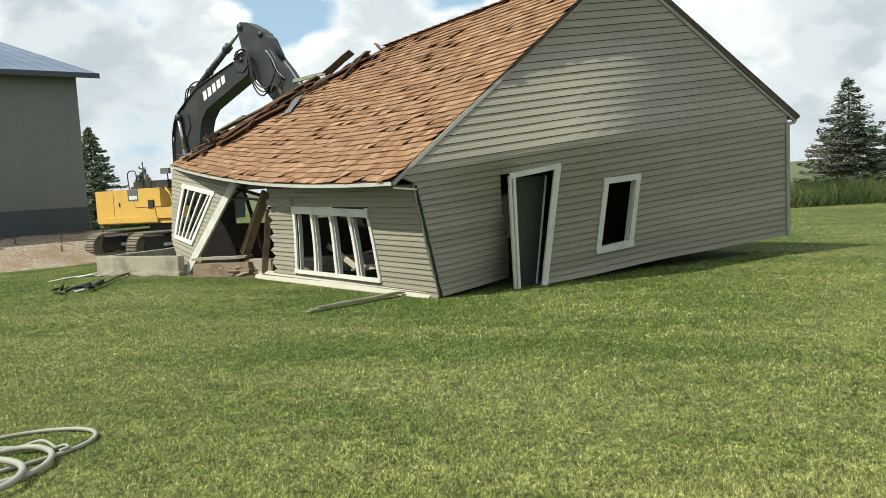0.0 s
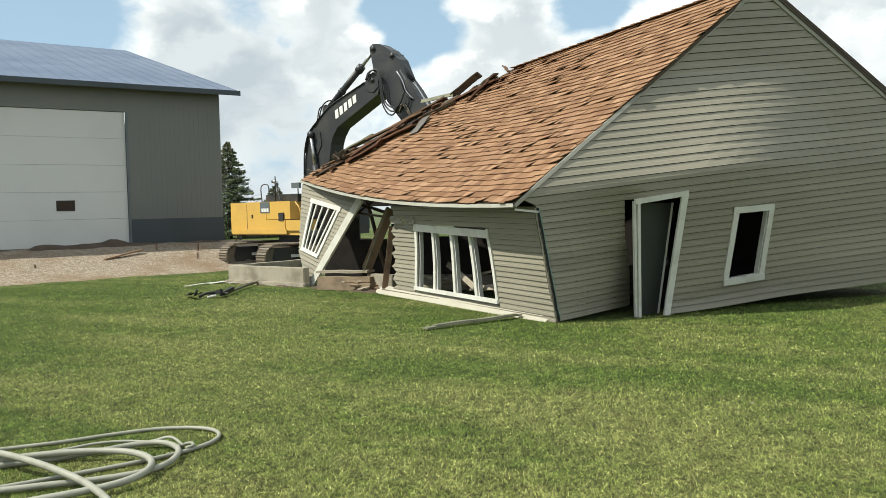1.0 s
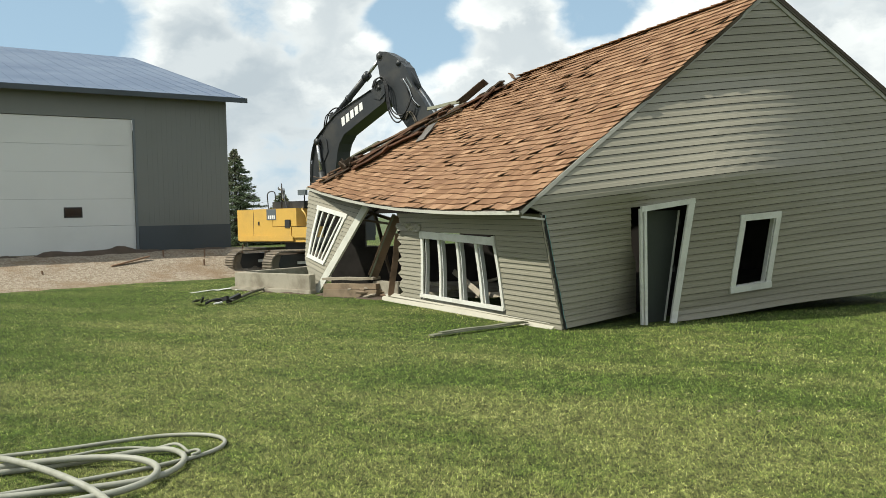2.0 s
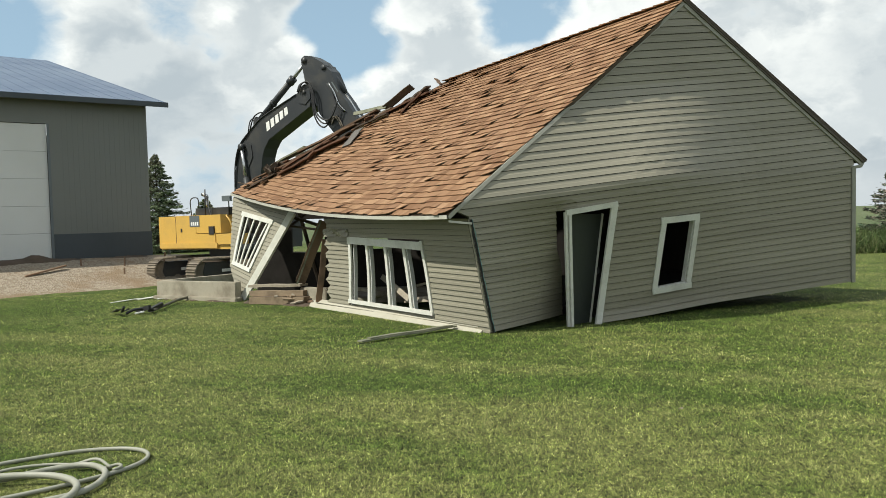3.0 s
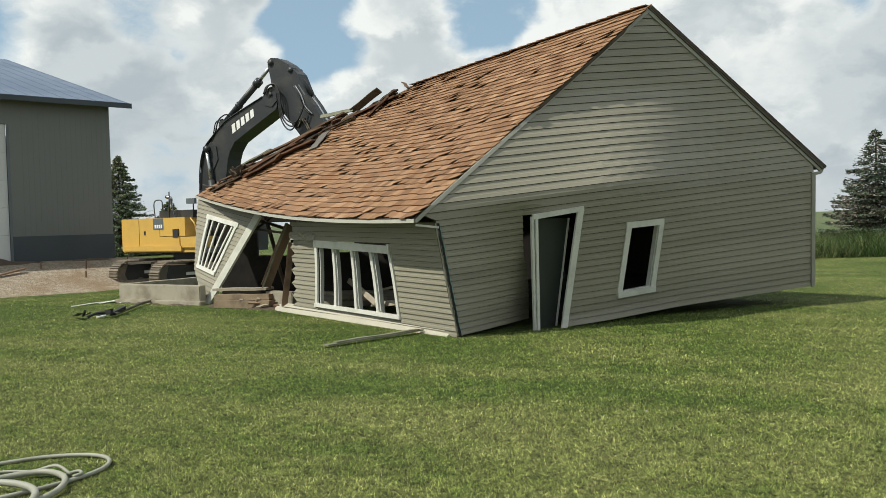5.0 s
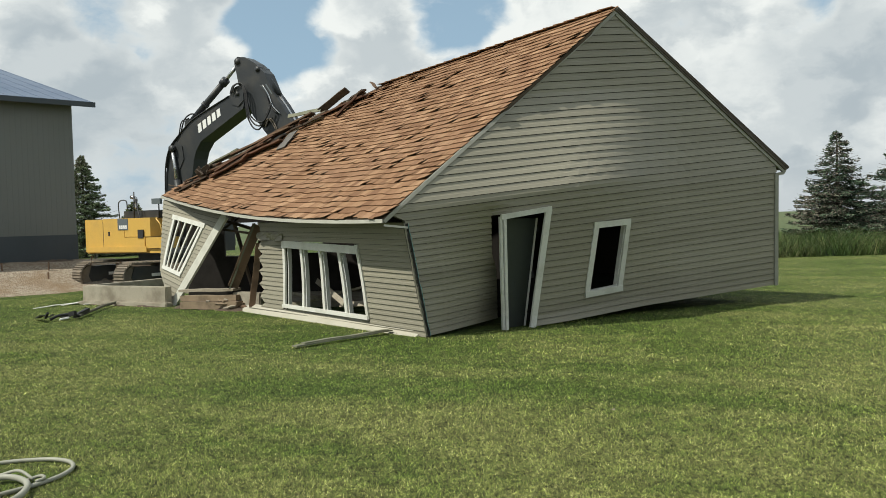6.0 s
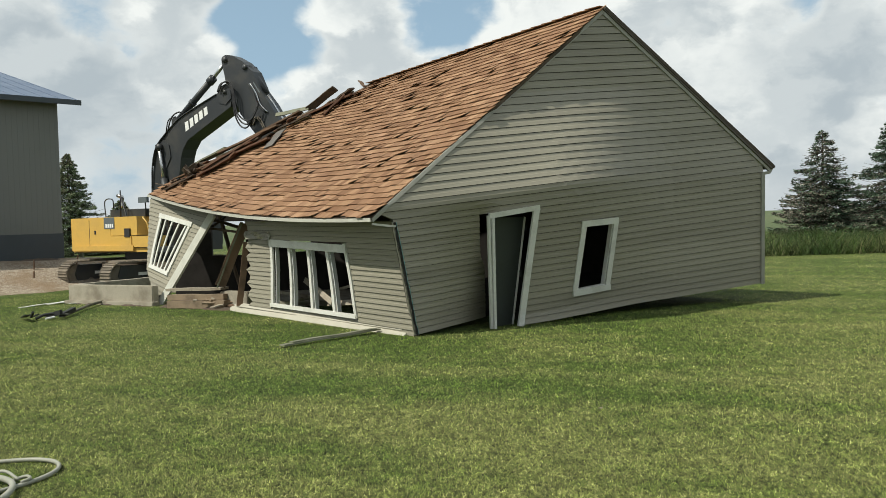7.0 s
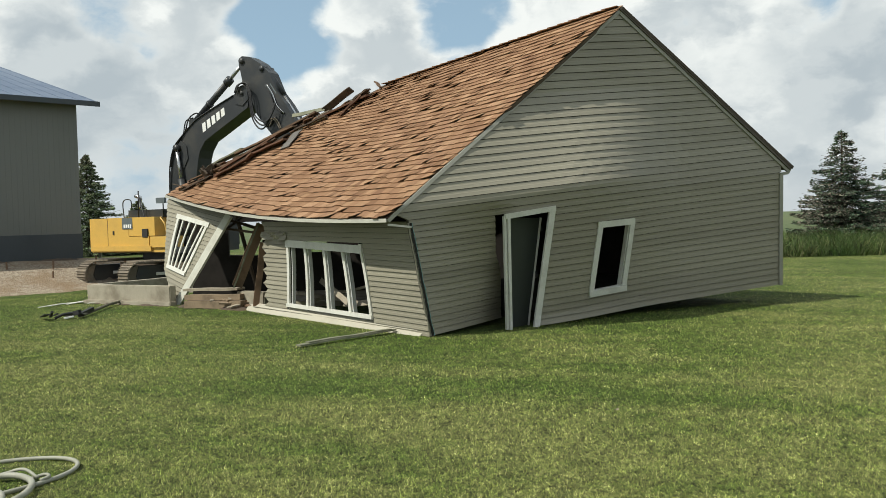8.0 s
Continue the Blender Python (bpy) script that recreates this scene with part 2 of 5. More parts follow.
# colours raised above NEEDLE to offset the crown's own shading
NEEDLEPALE = blade_material("raised-tone spruce needles", (0.150, 0.195, 0.110), (0.175, 0.215, 0.120), (0.20, 0.19, 0.13), 0.4)


def gravel_material():
    m, n, b = material("gravel", 0.95, 0.0, 0.2)
    pos = place(n)
    v = n.add("ShaderNodeTexVoronoi", ins={"Vector": pos, "Scale": 16.0})
    big = n.noise(pos, 0.6, 5.0, 0.6)
    col = n.mix(n.math("MULTIPLY", n.add("ShaderNodeSeparateColor", ins={0: v.outputs["Color"]}).outputs[0], 1.0), (0.185, 0.145, 0.105), (0.325, 0.28, 0.22))
    col = n.mix(n.ramp(big, 0.45, 0.68, 0.0, 0.8), col, (0.19, 0.13, 0.08))
    n.put(b.inputs["Base Color"], col)
    bump(n, b, v.outputs["Distance"], 0.03, 0.9)
    return m


GRAVEL = gravel_material()
FIELD = worn("crop field", (0.066, 0.092, 0.032), (0.11, 0.125, 0.05), 0.95, fine=3.0, coarse=0.02, amount=0.8, rel=0.1)


# ---------------------------------------------------------------- mesh helpers
def thing(name, label, category, at=(0, 0, 0), group="", kind=""):
    e = new(name)
    e.empty_display_size = 0.2
    e.location = at
    bpy.context.view_layer.update()
    return tagged(e, label, category, group, kind)


def attach(ob, parent):
    if parent is not None:
        ob.parent = parent
        ob.matrix_parent_inverse = Matrix.Translation(parent.location).inverted()


def part(name, bm, mat, parent=None, label="", smooth=False):
    me = bpy.data.meshes.new(name)
    bmesh.ops.recalc_face_normals(bm, faces=bm.faces)
    bm.to_mesh(me)
    bm.free()
    me.materials.append(mat)
    if smooth:
        me.shade_smooth()
    ob = new(name, me)
    attach(ob, parent)
    if label:
        tagged(ob, label)
    return ob


def hexa(bm, lo, hi):
    """A solid between two quads given in the same order."""
    a = [bm.verts.new(p) for p in lo]
    b = [bm.verts.new(p) for p in hi]
    bm.faces.new(a[::-1])
    bm.faces.new(b)
    n = len(a)
    for k in range(n):
        bm.faces.new((a[k], a[(k + 1) % n], b[(k + 1) % n], b[k]))


def beam(bm, p, q, wide, deep, up=(0, 0, 1)):
    p, q = V(p), V(q)
    d = (q - p).normalized()
    side = d.cross(V(up))
    if side.length < 1e-4:
        side = d.cross(V((1, 0, 0)))
    side.normalize()
    top = side.cross(d)
    c = [side * wide / 2 * i + top * deep / 2 * j for i, j in ((-1, -1), (1, -1), (1, 1), (-1, 1))]
    hexa(bm, [p + o for o in c], [q + o for o in c])


def tube(bm, pts, radius, sides=10, taper=None, cap=True):
    pts = [V(p) for p in pts]
    rings = []
    ref = V((0.13, 0.21, 0.97))
    for k, p in enumerate(pts):
        d = (pts[min(k + 1, len(pts) - 1)] - pts[max(k - 1, 0)]).normalized()
        x = d.cross(ref).normalized()
        y = x.cross(d)
        r = radius if taper is None else radius + (taper - radius) * k / (len(pts) - 1)
        rings.append([bm.verts.new(p + (x * math.cos(a) + y * math.sin(a)) * r) for a in (math.tau * j / sides for j in range(sides))])
    for a, b in zip(rings, rings[1:]):
        for j in range(sides):
            bm.faces.new((a[j], a[(j + 1) % sides], b[(j + 1) % sides], b[j]))
    if cap:
        bm.faces.new(rings[0][::-1])
        bm.faces.new(rings[-1])


def solid(bm, outline, width, frame_m):
    """An outline in the local xz plane, given a width along local y and put through frame_m."""
    lo = [frame_m @ V((x, -width / 2, z)) for x, z in outline]
    hi = [frame_m @ V((x, width / 2, z)) for x, z in outline]
    hexa(bm, lo, hi)


def soften(bm, size, segments=2):
    edges = [e for e in bm.edges if e.calc_face_angle(0.0) > 0.5]
    bmesh.ops.bevel(bm, geom=edges, offset=size, segments=segments, affect="EDGES", clamp_overlap=True)


def curve(points, steps=8):
    """A smooth line through the points (Catmull-Rom)."""
    pts = [V(p) for p in points]
    pts = [pts[0] * 2 - pts[1]] + pts + [pts[-1] * 2 - pts[-2]]
    out = []
    for a, b, c, d in zip(pts, pts[1:], pts[2:], pts[3:]):
        for k in range(steps):
            t = k / steps
            out.append(0.5 * (2 * b + (c - a) * t + (2 * a - 5 * b + 4 * c - d) * t * t + (3 * b - a - 3 * c + d) * t ** 3))
    return out + [pts[-2]]


def smooth(x, a, b):
    t = min(1.0, max(0.0, (x - a) / (b - a)))
    return t * t * (3 - 2 * t)


# ---------------------------------------------------------------- ground
BARN_C = V((-14.37, 31.67, 0.9))
BARN_D = V((-0.70, -0.714, 0.0)).normalized()
BARN_N = V((BARN_D.y, -BARN_D.x, 0.0)) * -1
if BARN_N.y > 0:
    BARN_N = -BARN_N


def ground_z(x, y):
    """The lawn is level; the yard rises to the pad of the shed."""
    d = (V((x, y, 0)) - V((BARN_C.x, BARN_C.y, 0))).dot(BARN_N)
    along = (V((x, y, 0)) - V((BARN_C.x, BARN_C.y, 0))).dot(BARN_D)
    rise = 0.9 * (1 - smooth(d, 0.6, 5.2)) * smooth(along, -6.0, -0.5)
    wave = 0.02 * noise.noise(V((x * 0.3, y * 0.3, 0.0))) * smooth(math.hypot(x, y), 3, 6)
    return rise + wave * (1 - smooth(math.hypot(x, y), 40, 60))


def sheet(name, xs, ys, z_add, mat, keep=None):
    verts = [(x, y, ground_z(x, y) + z_add) for y in ys for x in xs]
    nx = len(xs)
    faces = [(j * nx + i, j * nx + i + 1, (j + 1) * nx + i + 1, (j + 1) * nx + i) for j in range(len(ys) - 1) for i in range(nx - 1)
             if keep is None or keep(xs[i], ys[j])]
    me = bpy.data.meshes.new(name)
    me.from_pydata(verts, [], faces)
    me.materials.append(mat)
    me.shade_smooth()
    return new(name, me)


def steps(*runs):
    out = []
    for a, b, n in runs:
        out += [a + (b - a) * k / n for k in range(n)]
    return out + [runs[-1][1]]


ground = sheet("ground", steps((-3000, -200, 6), (-200, -45, 10), (-45, 45, 110), (45, 200, 10), (200, 3000, 6)),
               steps((-3000, -200, 6), (-200, -20, 10), (-20, 50, 100), (50, 200, 14), (200, 3000, 6)), 0.0, LAWN)
tagged(ground, "level mown lawn with dry yellowish patches", "lawn", kind="structure")


def yard():
    """Gravel from the edge of the lawn up to the shed."""
    rows, n, depth = 60, 26, 9.0
    bm = bmesh.new()
    grid = []
    for i in range(rows):
        along = -2.6 + 26.0 * i / (rows - 1)
        edge = 4.9 + 0.35 * noise.noise(V((along * 0.5, 1.7, 0))) + 0.12 * noise.noise(V((along * 2.1, 4.7, 0)))
        edge -= 1.6 * smooth(along, 0.0, -2.6) if along < 0 else 0.0
        row = []
        for j in range(n):
            d = 0.05 + (edge - 0.05) * j / (n - 1)
            p = BARN_C + BARN_D * along + BARN_N * d
            lift = 0.025 if 0 < j < n - 1 else -0.02
            row.append(bm.verts.new((p.x, p.y, ground_z(p.x, p.y) + lift + 0.03 * noise.noise(V((p.x * 1.3, p.y * 1.3, 3))))))
        grid.append(row)
    for a, b in zip(grid, grid[1:]):
        for j in range(n - 1):
            bm.faces.new((a[j], a[j + 1], b[j + 1], b[j]))
    tagged(part("gravel_yard", bm, GRAVEL, smooth=True), "pale gravel yard with bare tan soil beside the shed", "gravel yard", kind="structure")


yard()
far = sheet("field", steps((-3000, -150, 8), (-150, 150, 10), (150, 3000, 8)), steps((75, 200, 6), (200, 3000, 8)), 0.45, FIELD)
for v in far.data.vertices:
    if v.co.y < 80:
        v.co.z = -0.2
tagged(far, "green crop field reaching the horizon", "field", kind="structure")

# ---------------------------------------------------------------- the collapsing garage
GO = V((-0.518, 14.35, 0.0))
GX = V((0.8936, 0.4488, 0.0))
GN = V((0.4488, -0.8936, 0.0))
ROWS, CH = 19, 0.138
APEX, TIP_L, TIP_R = (4.17, 5.99), (-0.75, 2.07), (8.62, 2.95)


def eave_line(s):
    return 2.05 + 0.094 * s


def foot_line(s):
    if s < 1.42:
        return 0.02 + 0.10 * max(0.0, s) / 1.42
    return 0.02 if s < 2.25 else 0.02 + (s - 2.25) / (8.48 - 2.25) * 0.37


# shifts follow the camera's sight line, so outlines stay put in its view
SIGHTLINE = GN - GX * 0.55


def swell(s, z):
    """Outward buckle of the gable along the old plate line, shaped to catch the sun patch."""
    h = z - eave_line(s) - 0.24
    side = (1 - smooth(s, 3.3, 5.9)) * min(1.0, max(0.0, (s + 2.0) / 5.0))
    f = max(0.0, 1 - h / 1.75) if h > 0 else max(0.0, 1 + h / 2.3)
    ripple = 0.012 * noise.noise(V((s * 0.9, z * 0.7, 1.0)))
    kick = 0.0
    if 0.0 < s < 1.43 and h < 0:
        # the stretch beside the door has folded inwards at its foot
        kick = 0.85 * (s / 1.42) ** 1.15 * max(0.0, 1 - z / (eave_line(s) + 0.1)) ** 0.85
    # foot leans inwards to keep the lower right wall dark
    low = 0.40 * smooth(s, 2.7, 5.2) * max(0.0, 1 - z / eave_line(s)) if h < 0 else 0.0
    return 0.63 * side * f + ripple - kick - low


def gable_z(s, w):
    if w <= ROWS:
        a, b = foot_line(s), eave_line(s)
        return a + (b - a) * w / ROWS
    return eave_line(s) + (w - ROWS) * CH


def gable(s, z, off=0.0):
    return GO + GX * s + V((0, 0, z)) + SIGHTLINE * swell(s, z) + GN * off


def rake_l(z):
    return TIP_L[0] + (z - TIP_L[1]) / (APEX[1] - TIP_L[1]) * (APEX[0] - TIP_L[0])


def rake_r(z):
    return TIP_R[0] - (z - TIP_R[1]) / (APEX[1] - TIP_R[1]) * (TIP_R[0] - APEX[0])


def gable_span(w):
    if w <= ROWS:
        lo = -0.34 * w / ROWS
        hi = 8.48 - 0.14 * w / ROWS
        return lo, hi
    lo, hi = -0.68, 8.34
    for _ in range(6):
        lo = max(-0.68, rake_l(gable_z(lo, w)) + 0.07)
        hi = min(8.34, rake_r(gable_z(hi, w)) - 0.10)
    return lo, hi


def lerp(a, b, t):
    return a + (b - a) * t


def cut_spans(span, holes, w0, w1):
    """The free stretches of a course between its ends and the openings, at its lower and upper edge."""
    pieces = [(span(w0)[0], span(w1)[0], span(w0)[1], span(w1)[1])]
    for lo_w, hi_w, left, right in holes:
        if (w0 + w1) / 2 < lo_w or (w0 + w1) / 2 > hi_w:
            continue
        out = []
        for a0, a1, b0, b1 in pieces:
            if right(w0) <= a0 or left(w0) >= b0:
                out.append((a0, a1, b0, b1))
                continue
            if left(w0) > a0 + 0.02:
                out.append((a0, a1, left(w0), left(w1)))
            if right(w0) < b0 - 0.02:
                out.append((right(w0), right(w1), b0, b1))
        pieces = out
    return pieces


def clad(surface, n_rows, span, holes, wall_parent_name, house, label, seed, step=0.4, ragged=0.0):
    """Lap siding: every course a board of its own on a sheathing layer."""
    rng = random.Random(seed)
    back = bmesh.new()
    boards = []
    for r in range(n_rows):
        w0, w1 = float(r), float(r + 1)
        for a0, a1, b0, b1 in cut_spans(span, holes, w0, w1):
            if max(b0 - a0, b1 - a1) < 0.04:
                continue
            b1 = max(b1, a1 + 0.01)
            n = max(1, int((b0 - a0) / step))
            da, db = rng.uniform(-ragged, ragged), rng.uniform(-ragged, ragged)
            jig = rng.uniform(-0.002, 0.003)
            bm = bmesh.new()
            rows = []
            for k in range(n + 1):
                t = k / n
                s0, s1 = lerp(a0 + da, b0 + db, t), lerp(a1 + da, b1 + db, t)
                mid = lerp(s0, s1, 0.5)
                wave = 0.004 * noise.noise(V((s0 * 1.3, r * 0.8, seed * 1.0)))
                # gap at the upper edge bares the dark backing as a lap shadow
                rows.append([bm.verts.new(surface(q, w, o + jig + wave)) for q, w, o in (
                    (s0, w0 + 0.06, -0.015), (s0, w0 + 0.02, 0.026), (s0, w0 - 0.01, 0.028), (mid, w0 + 0.45, 0.021),
                    (mid, w0 + 0.50, 0.017), (s1, w1 - 0.10, 0.014), (s1, w1 - 0.09, -0.02), (s1, w1 + 0.05, -0.02))])
            for p, q in zip(rows, rows[1:]):
                for j in range(7):
                    bm.faces.new((p[j], p[j + 1], q[j + 1], q[j]))
            boards.append(bm)
            for k in range(n):
                t0, t1 = k / n, (k + 1) / n
                q = [(lerp(a0, b0, t0), w0), (lerp(a0, b0, t1), w0), (lerp(a1, b1, t1), w1), (lerp(a1, b1, t0), w1)]
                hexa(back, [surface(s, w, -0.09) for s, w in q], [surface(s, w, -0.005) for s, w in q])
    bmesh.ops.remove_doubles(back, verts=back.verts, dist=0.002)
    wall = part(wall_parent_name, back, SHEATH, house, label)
    for bm in boards:
        part("siding_board", bm, SIDING, wall)
    return wall


house = thing("collapsing_garage", "collapsing gabled garage with beige lap siding and orange-brown shingle roof", "building", (2.0, 17.0, 0.0))


def gsurf(s, w, off):
    return gable(s, gable_z(s, w), off)


# openings of the gable: (lowest course, highest course, left edge, right edge), by course
gable_holes = [
    (0.0, 18.2, lambda w: 1.405 - 0.09 * smooth(w, 8.5, 12.0), lambda w: 2.20 + 0.30 * w / 18.3),
    (3.6, 14.4, lambda w: 3.31 + 0.0142 * (w - 3.3), lambda w: 4.19 + 0.0134 * (w - 3.3)),
]
n_gable = ROWS + int((APEX[1] - eave_line(APEX[0])) / CH)
clad(gsurf, n_gable, gable_span, gable_holes, "wall", house, "buckled gable wall with beige lap siding", 3)

# front wall, leaning out at the near corner
F_BL, F_BF, F_TC, F_TF = GO.copy(), V((-4.4, 19.0, 0.06)), V((-0.82, 14.2, 1.99)), V((-4.42, 18.95, 2.08))


def front(a, v, off=0.0):
    p = (F_BL.lerp(F_BF, a)).lerp(F_TC.lerp(F_TF, a), v)
    n = V((-0.767, -0.64, 0.0))
    return p + n * (off - 0.03 * math.sin(math.pi * v) * math.sin(math.pi * a) + 0.012 * noise.noise(V((a * 5, v * 3, 2))))


def fsurf(s, w, off):
    return front(s, w / 20.0, off)


front_holes = [(1.5, 15.5, lambda w: lerp(0.275, 0.285, w / 16.25), lambda w: lerp(0.838, 0.807, w / 16.25))]
clad(fsurf, 20, lambda w: (0.0, 1.0 + 0.02 * math.sin(w * 2.3)), front_holes, "wall", house, "front wall with beige lap siding", 5, step=0.08)

# detached end of the front wall, hanging from the eave
K_TL, K_TR, K_B, K_L = V((-7.947, 22.900, 2.781)), V((-5.783, 20.900, 2.291)), V((-7.472, 21.655, 0.010)), V((-7.896, 22.285, 0.892))
K_N = (K_TR - K_TL).cross(K_B - K_TL).normalized()
if K_N.y > 0:
    K_N = -K_N


def leaf(s, w, off):
    v = w / 17.0
    right = K_B.lerp(K_TR, v)
    left = K_B.lerp(K_L, min(1.0, v / 0.27)) if v < 0.27 else K_L.lerp(K_TL, (v - 0.27) / 0.73)
    return left.lerp(right, s) + K_N * off


def leaf_courses(s, w, off):
    return leaf(s, w * 17.0 / 23.0, off)


leaf_holes = [(7.0, 19.8, lambda w: lerp(0.15, 0.25, (w - 7.0) / 12.8), lambda w: 0.82)]
clad(leaf_courses, 23, lambda w: (0.0, 1.0), leaf_holes, "wall", house, "wall end hanging askew with beige lap siding", 7, step=0.34)
bm = bmesh.new()
beam(bm, V((-7.31, 21.506, 0.0)) + K_N * 0.02, V((-5.666, 20.80, 2.29)) + K_N * 0.02, 0.26, 0.06, K_N)
part("corner_board", bm, worn("weathered white board", (0.50, 0.50, 0.44), (0.34, 0.33, 0.28), 0.6, coarse=2.0), house, "pale grey leaning corner board")


def roof_point(a, b, off=0.0):
    """a: from the gable to the torn end, b: from the eave to the ridge."""
    lo = gable(TIP_L[0], TIP_L[1]).lerp(V((-8.305, 23.400, 2.956)), a)
    hi = (GO + GX * APEX[0] + V((0, 0, APEX[1]))).lerp(V((-1.89, 21.5, 5.46)), a)
    p = lo.lerp(hi, b)
    sag = 0.24 * max(0.0, math.sin(math.pi * min(1.0, a / 0.98))) ** 0.9 * max(0.0, 1 - b) ** 1.6 + 0.07 * math.sin(math.pi * a) * math.sin(math.pi * b)
    n = V((-0.50, -0.42, 0.76)).normalized()
    p = p + n * off
    p.z -= sag
    return p


ROOF_FRONT = -0.004
bm = bmesh.new()
NA, NB = 24, 18
grid = [[(bm.verts.new(roof_point(ROOF_FRONT + (0.97 - ROOF_FRONT) * i / NA, j / NB, -0.01)), bm.verts.new(roof_point(ROOF_FRONT + (0.97 - ROOF_FRONT) * i / NA, j / NB, -0.07))) for j in range(NB + 1)] for i in range(NA + 1)]
for i in range(NA):
    for j in range(NB):
        for k in (0, 1):
            bm.faces.new((grid[i][j][k], grid[i + 1][j][k], grid[i + 1][j + 1][k], grid[i][j + 1][k]))
for i in range(NA):
    for j in (0, NB):
        bm.faces.new((grid[i][j][0], grid[i + 1][j][0], grid[i + 1][j][1], grid[i][j][1]))
for j in range(NB):
    for i in (0, NA):
        bm.faces.new((grid[i][j][0], grid[i][j + 1][0], grid[i][j + 1][1], grid[i][j][1]))
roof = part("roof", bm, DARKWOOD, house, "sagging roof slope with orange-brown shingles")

# far slope of the roof, beyond the ridge
A3, R3 = GO + GX * APEX[0] + V((0, 0, APEX[1])), GO + GX * TIP_R[0] + V((0, 0, TIP_R[1]))
BACK = V((-0.62, 0.78, 0.0)) * 7.0
bm = bmesh.new()
q = [A3 + GN * 0.07, R3 + GN * 0.07, R3 + BACK, V((-1.89, 21.5, 5.46))]
up = V((0.55, 0.25, 0.8)).normalized()
hexa(bm, [p - up * 0.08 for p in q], [p + up * 0.005 for p in q])
part("roof", bm, worn("dark shingle edge", (0.10, 0.085, 0.07), (0.05, 0.045, 0.04), 0.9), house, "far roof slope with dark shingles")

# remaining walls, which close the garage behind
bm = bmesh.new()
BRp = gable(8.42, 0.39)
beam(bm, BRp + V((-0.1, 0.1, 1.25)), BRp + BACK * 0.93 + V((-0.1, 0, 1.05)), 0.12, 2.5)
part("wall", bm, INSIDE, house, "back wall, boards painted dark for interior shade")
# deck added beneath the house to darken the ground under it
bm = bmesh.new()
q = [gable(2.6, 0.0, -0.30) + V((0, 0, 0.02)), gable(8.3, 0.0, -0.30) + V((0, 0, 0.36)), gable(8.3, 0.0, -0.3) + BACK * 0.9 + V((0, 0, 0.30)), gable(2.6, 0.0, -0.3) + BACK * 0.9 + V((0, 0, 0.05))]
hexa(bm, [p - V((0, 0, 0.0)) for p in q], [p + V((0, 0, 0.16)) for p in q])
part("shade_deck", bm, INSIDE, house, "added dark deck lifted at one side, shading the ground below")
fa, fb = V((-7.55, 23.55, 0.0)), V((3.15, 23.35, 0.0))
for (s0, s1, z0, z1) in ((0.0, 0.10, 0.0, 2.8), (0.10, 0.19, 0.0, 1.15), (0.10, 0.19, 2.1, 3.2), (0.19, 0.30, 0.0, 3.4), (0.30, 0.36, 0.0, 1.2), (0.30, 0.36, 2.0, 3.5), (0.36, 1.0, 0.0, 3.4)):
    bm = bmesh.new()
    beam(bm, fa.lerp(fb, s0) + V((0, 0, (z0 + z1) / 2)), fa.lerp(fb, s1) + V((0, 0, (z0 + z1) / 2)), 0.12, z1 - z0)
    part("wall_panel", bm, INSIDE, house, "far wall with openings, boards painted dark for interior shade")
# unseen panel across the torn far end, added to keep the interior dark
bm = bmesh.new()
q = [V((-7.5, 23.5, 2.6)), V((-2.0, 22.0, 5.20)), R3 + BACK * 0.97 + V((0, 0, -0.1)), fb + V((0, 0, 2.4))]
hexa(bm, q, [p + V((0.03, 0.12, 0)) for p in q])
part("daylight_blocker", bm, INSIDE, house, "added unseen panel closing the torn end against daylight")


# trim of the gable
def strip(name, a, b, wide, off, mat, label="", n=10, deep=0.03, parent=house):
    """A board on the gable from (s, z) to (s, z)."""
    bm = bmesh.new()
    d = V((b[0] - a[0], b[1] - a[1])).normalized()
    nx, nz = -d.y * wide / 2, d.x * wide / 2
    prev = None
    for k in range(n + 1):
        s, z = lerp(a[0], b[0], k / n), lerp(a[1], b[1], k / n)
        ring = [bm.verts.new(gable(s + sx * nx, z + sx * nz, o)) for sx, o in ((-1, off), (1, off), (1, off + deep), (-1, off + deep))]
        if prev:
            for j in range(4):
                bm.faces.new((prev[j], prev[(j + 1) % 4], ring[(j + 1) % 4], ring[j]))
        else:
            bm.faces.new(ring)
        prev = ring
    bm.faces.new(prev)
    return part(name, bm, mat, parent, label)


EDGE = worn("dark shingle rim", (0.075, 0.058, 0.045), (0.04, 0.034, 0.028), 0.9)
strip("fascia", (TIP_L[0] + 0.03, TIP_L[1] - 0.06), (APEX[0], APEX[1] - 0.07), 0.065, 0.0, CORNER, "grey rake board", n=24, deep=0.04)
strip("fascia", (APEX[0], APEX[1] - 0.11), (TIP_R[0] - 0.02, TIP_R[1] - 0.09), 0.12, 0.0, CORNER, "grey rake board", n=24, deep=0.045)
strip("rake_trim", (APEX[0], APEX[1] - 0.03), (TIP_R[0] + 0.03, TIP_R[1] - 0.02), 0.06, 0.046, EDGE, "dark shingle edge along the rake", n=24, deep=0.03)
strip("eave_return", (TIP_R[0] - 0.30, TIP_R[1] - 0.16), (TIP_R[0] - 0.08, TIP_R[1] - 0.13), 0.06, 0.0, CORNER, "grey eave return", n=3, deep=0.05)
strip("corner_post", (8.46, 0.37), (8.33, 2.80), 0.10, 0.02, CORNER)
# near-black strip colour paints the shade inside the open corner
SPLITSHADE = worn("split corner shade", (0.020, 0.021, 0.019), (0.010, 0.011, 0.010), 0.8, coarse=3.0)


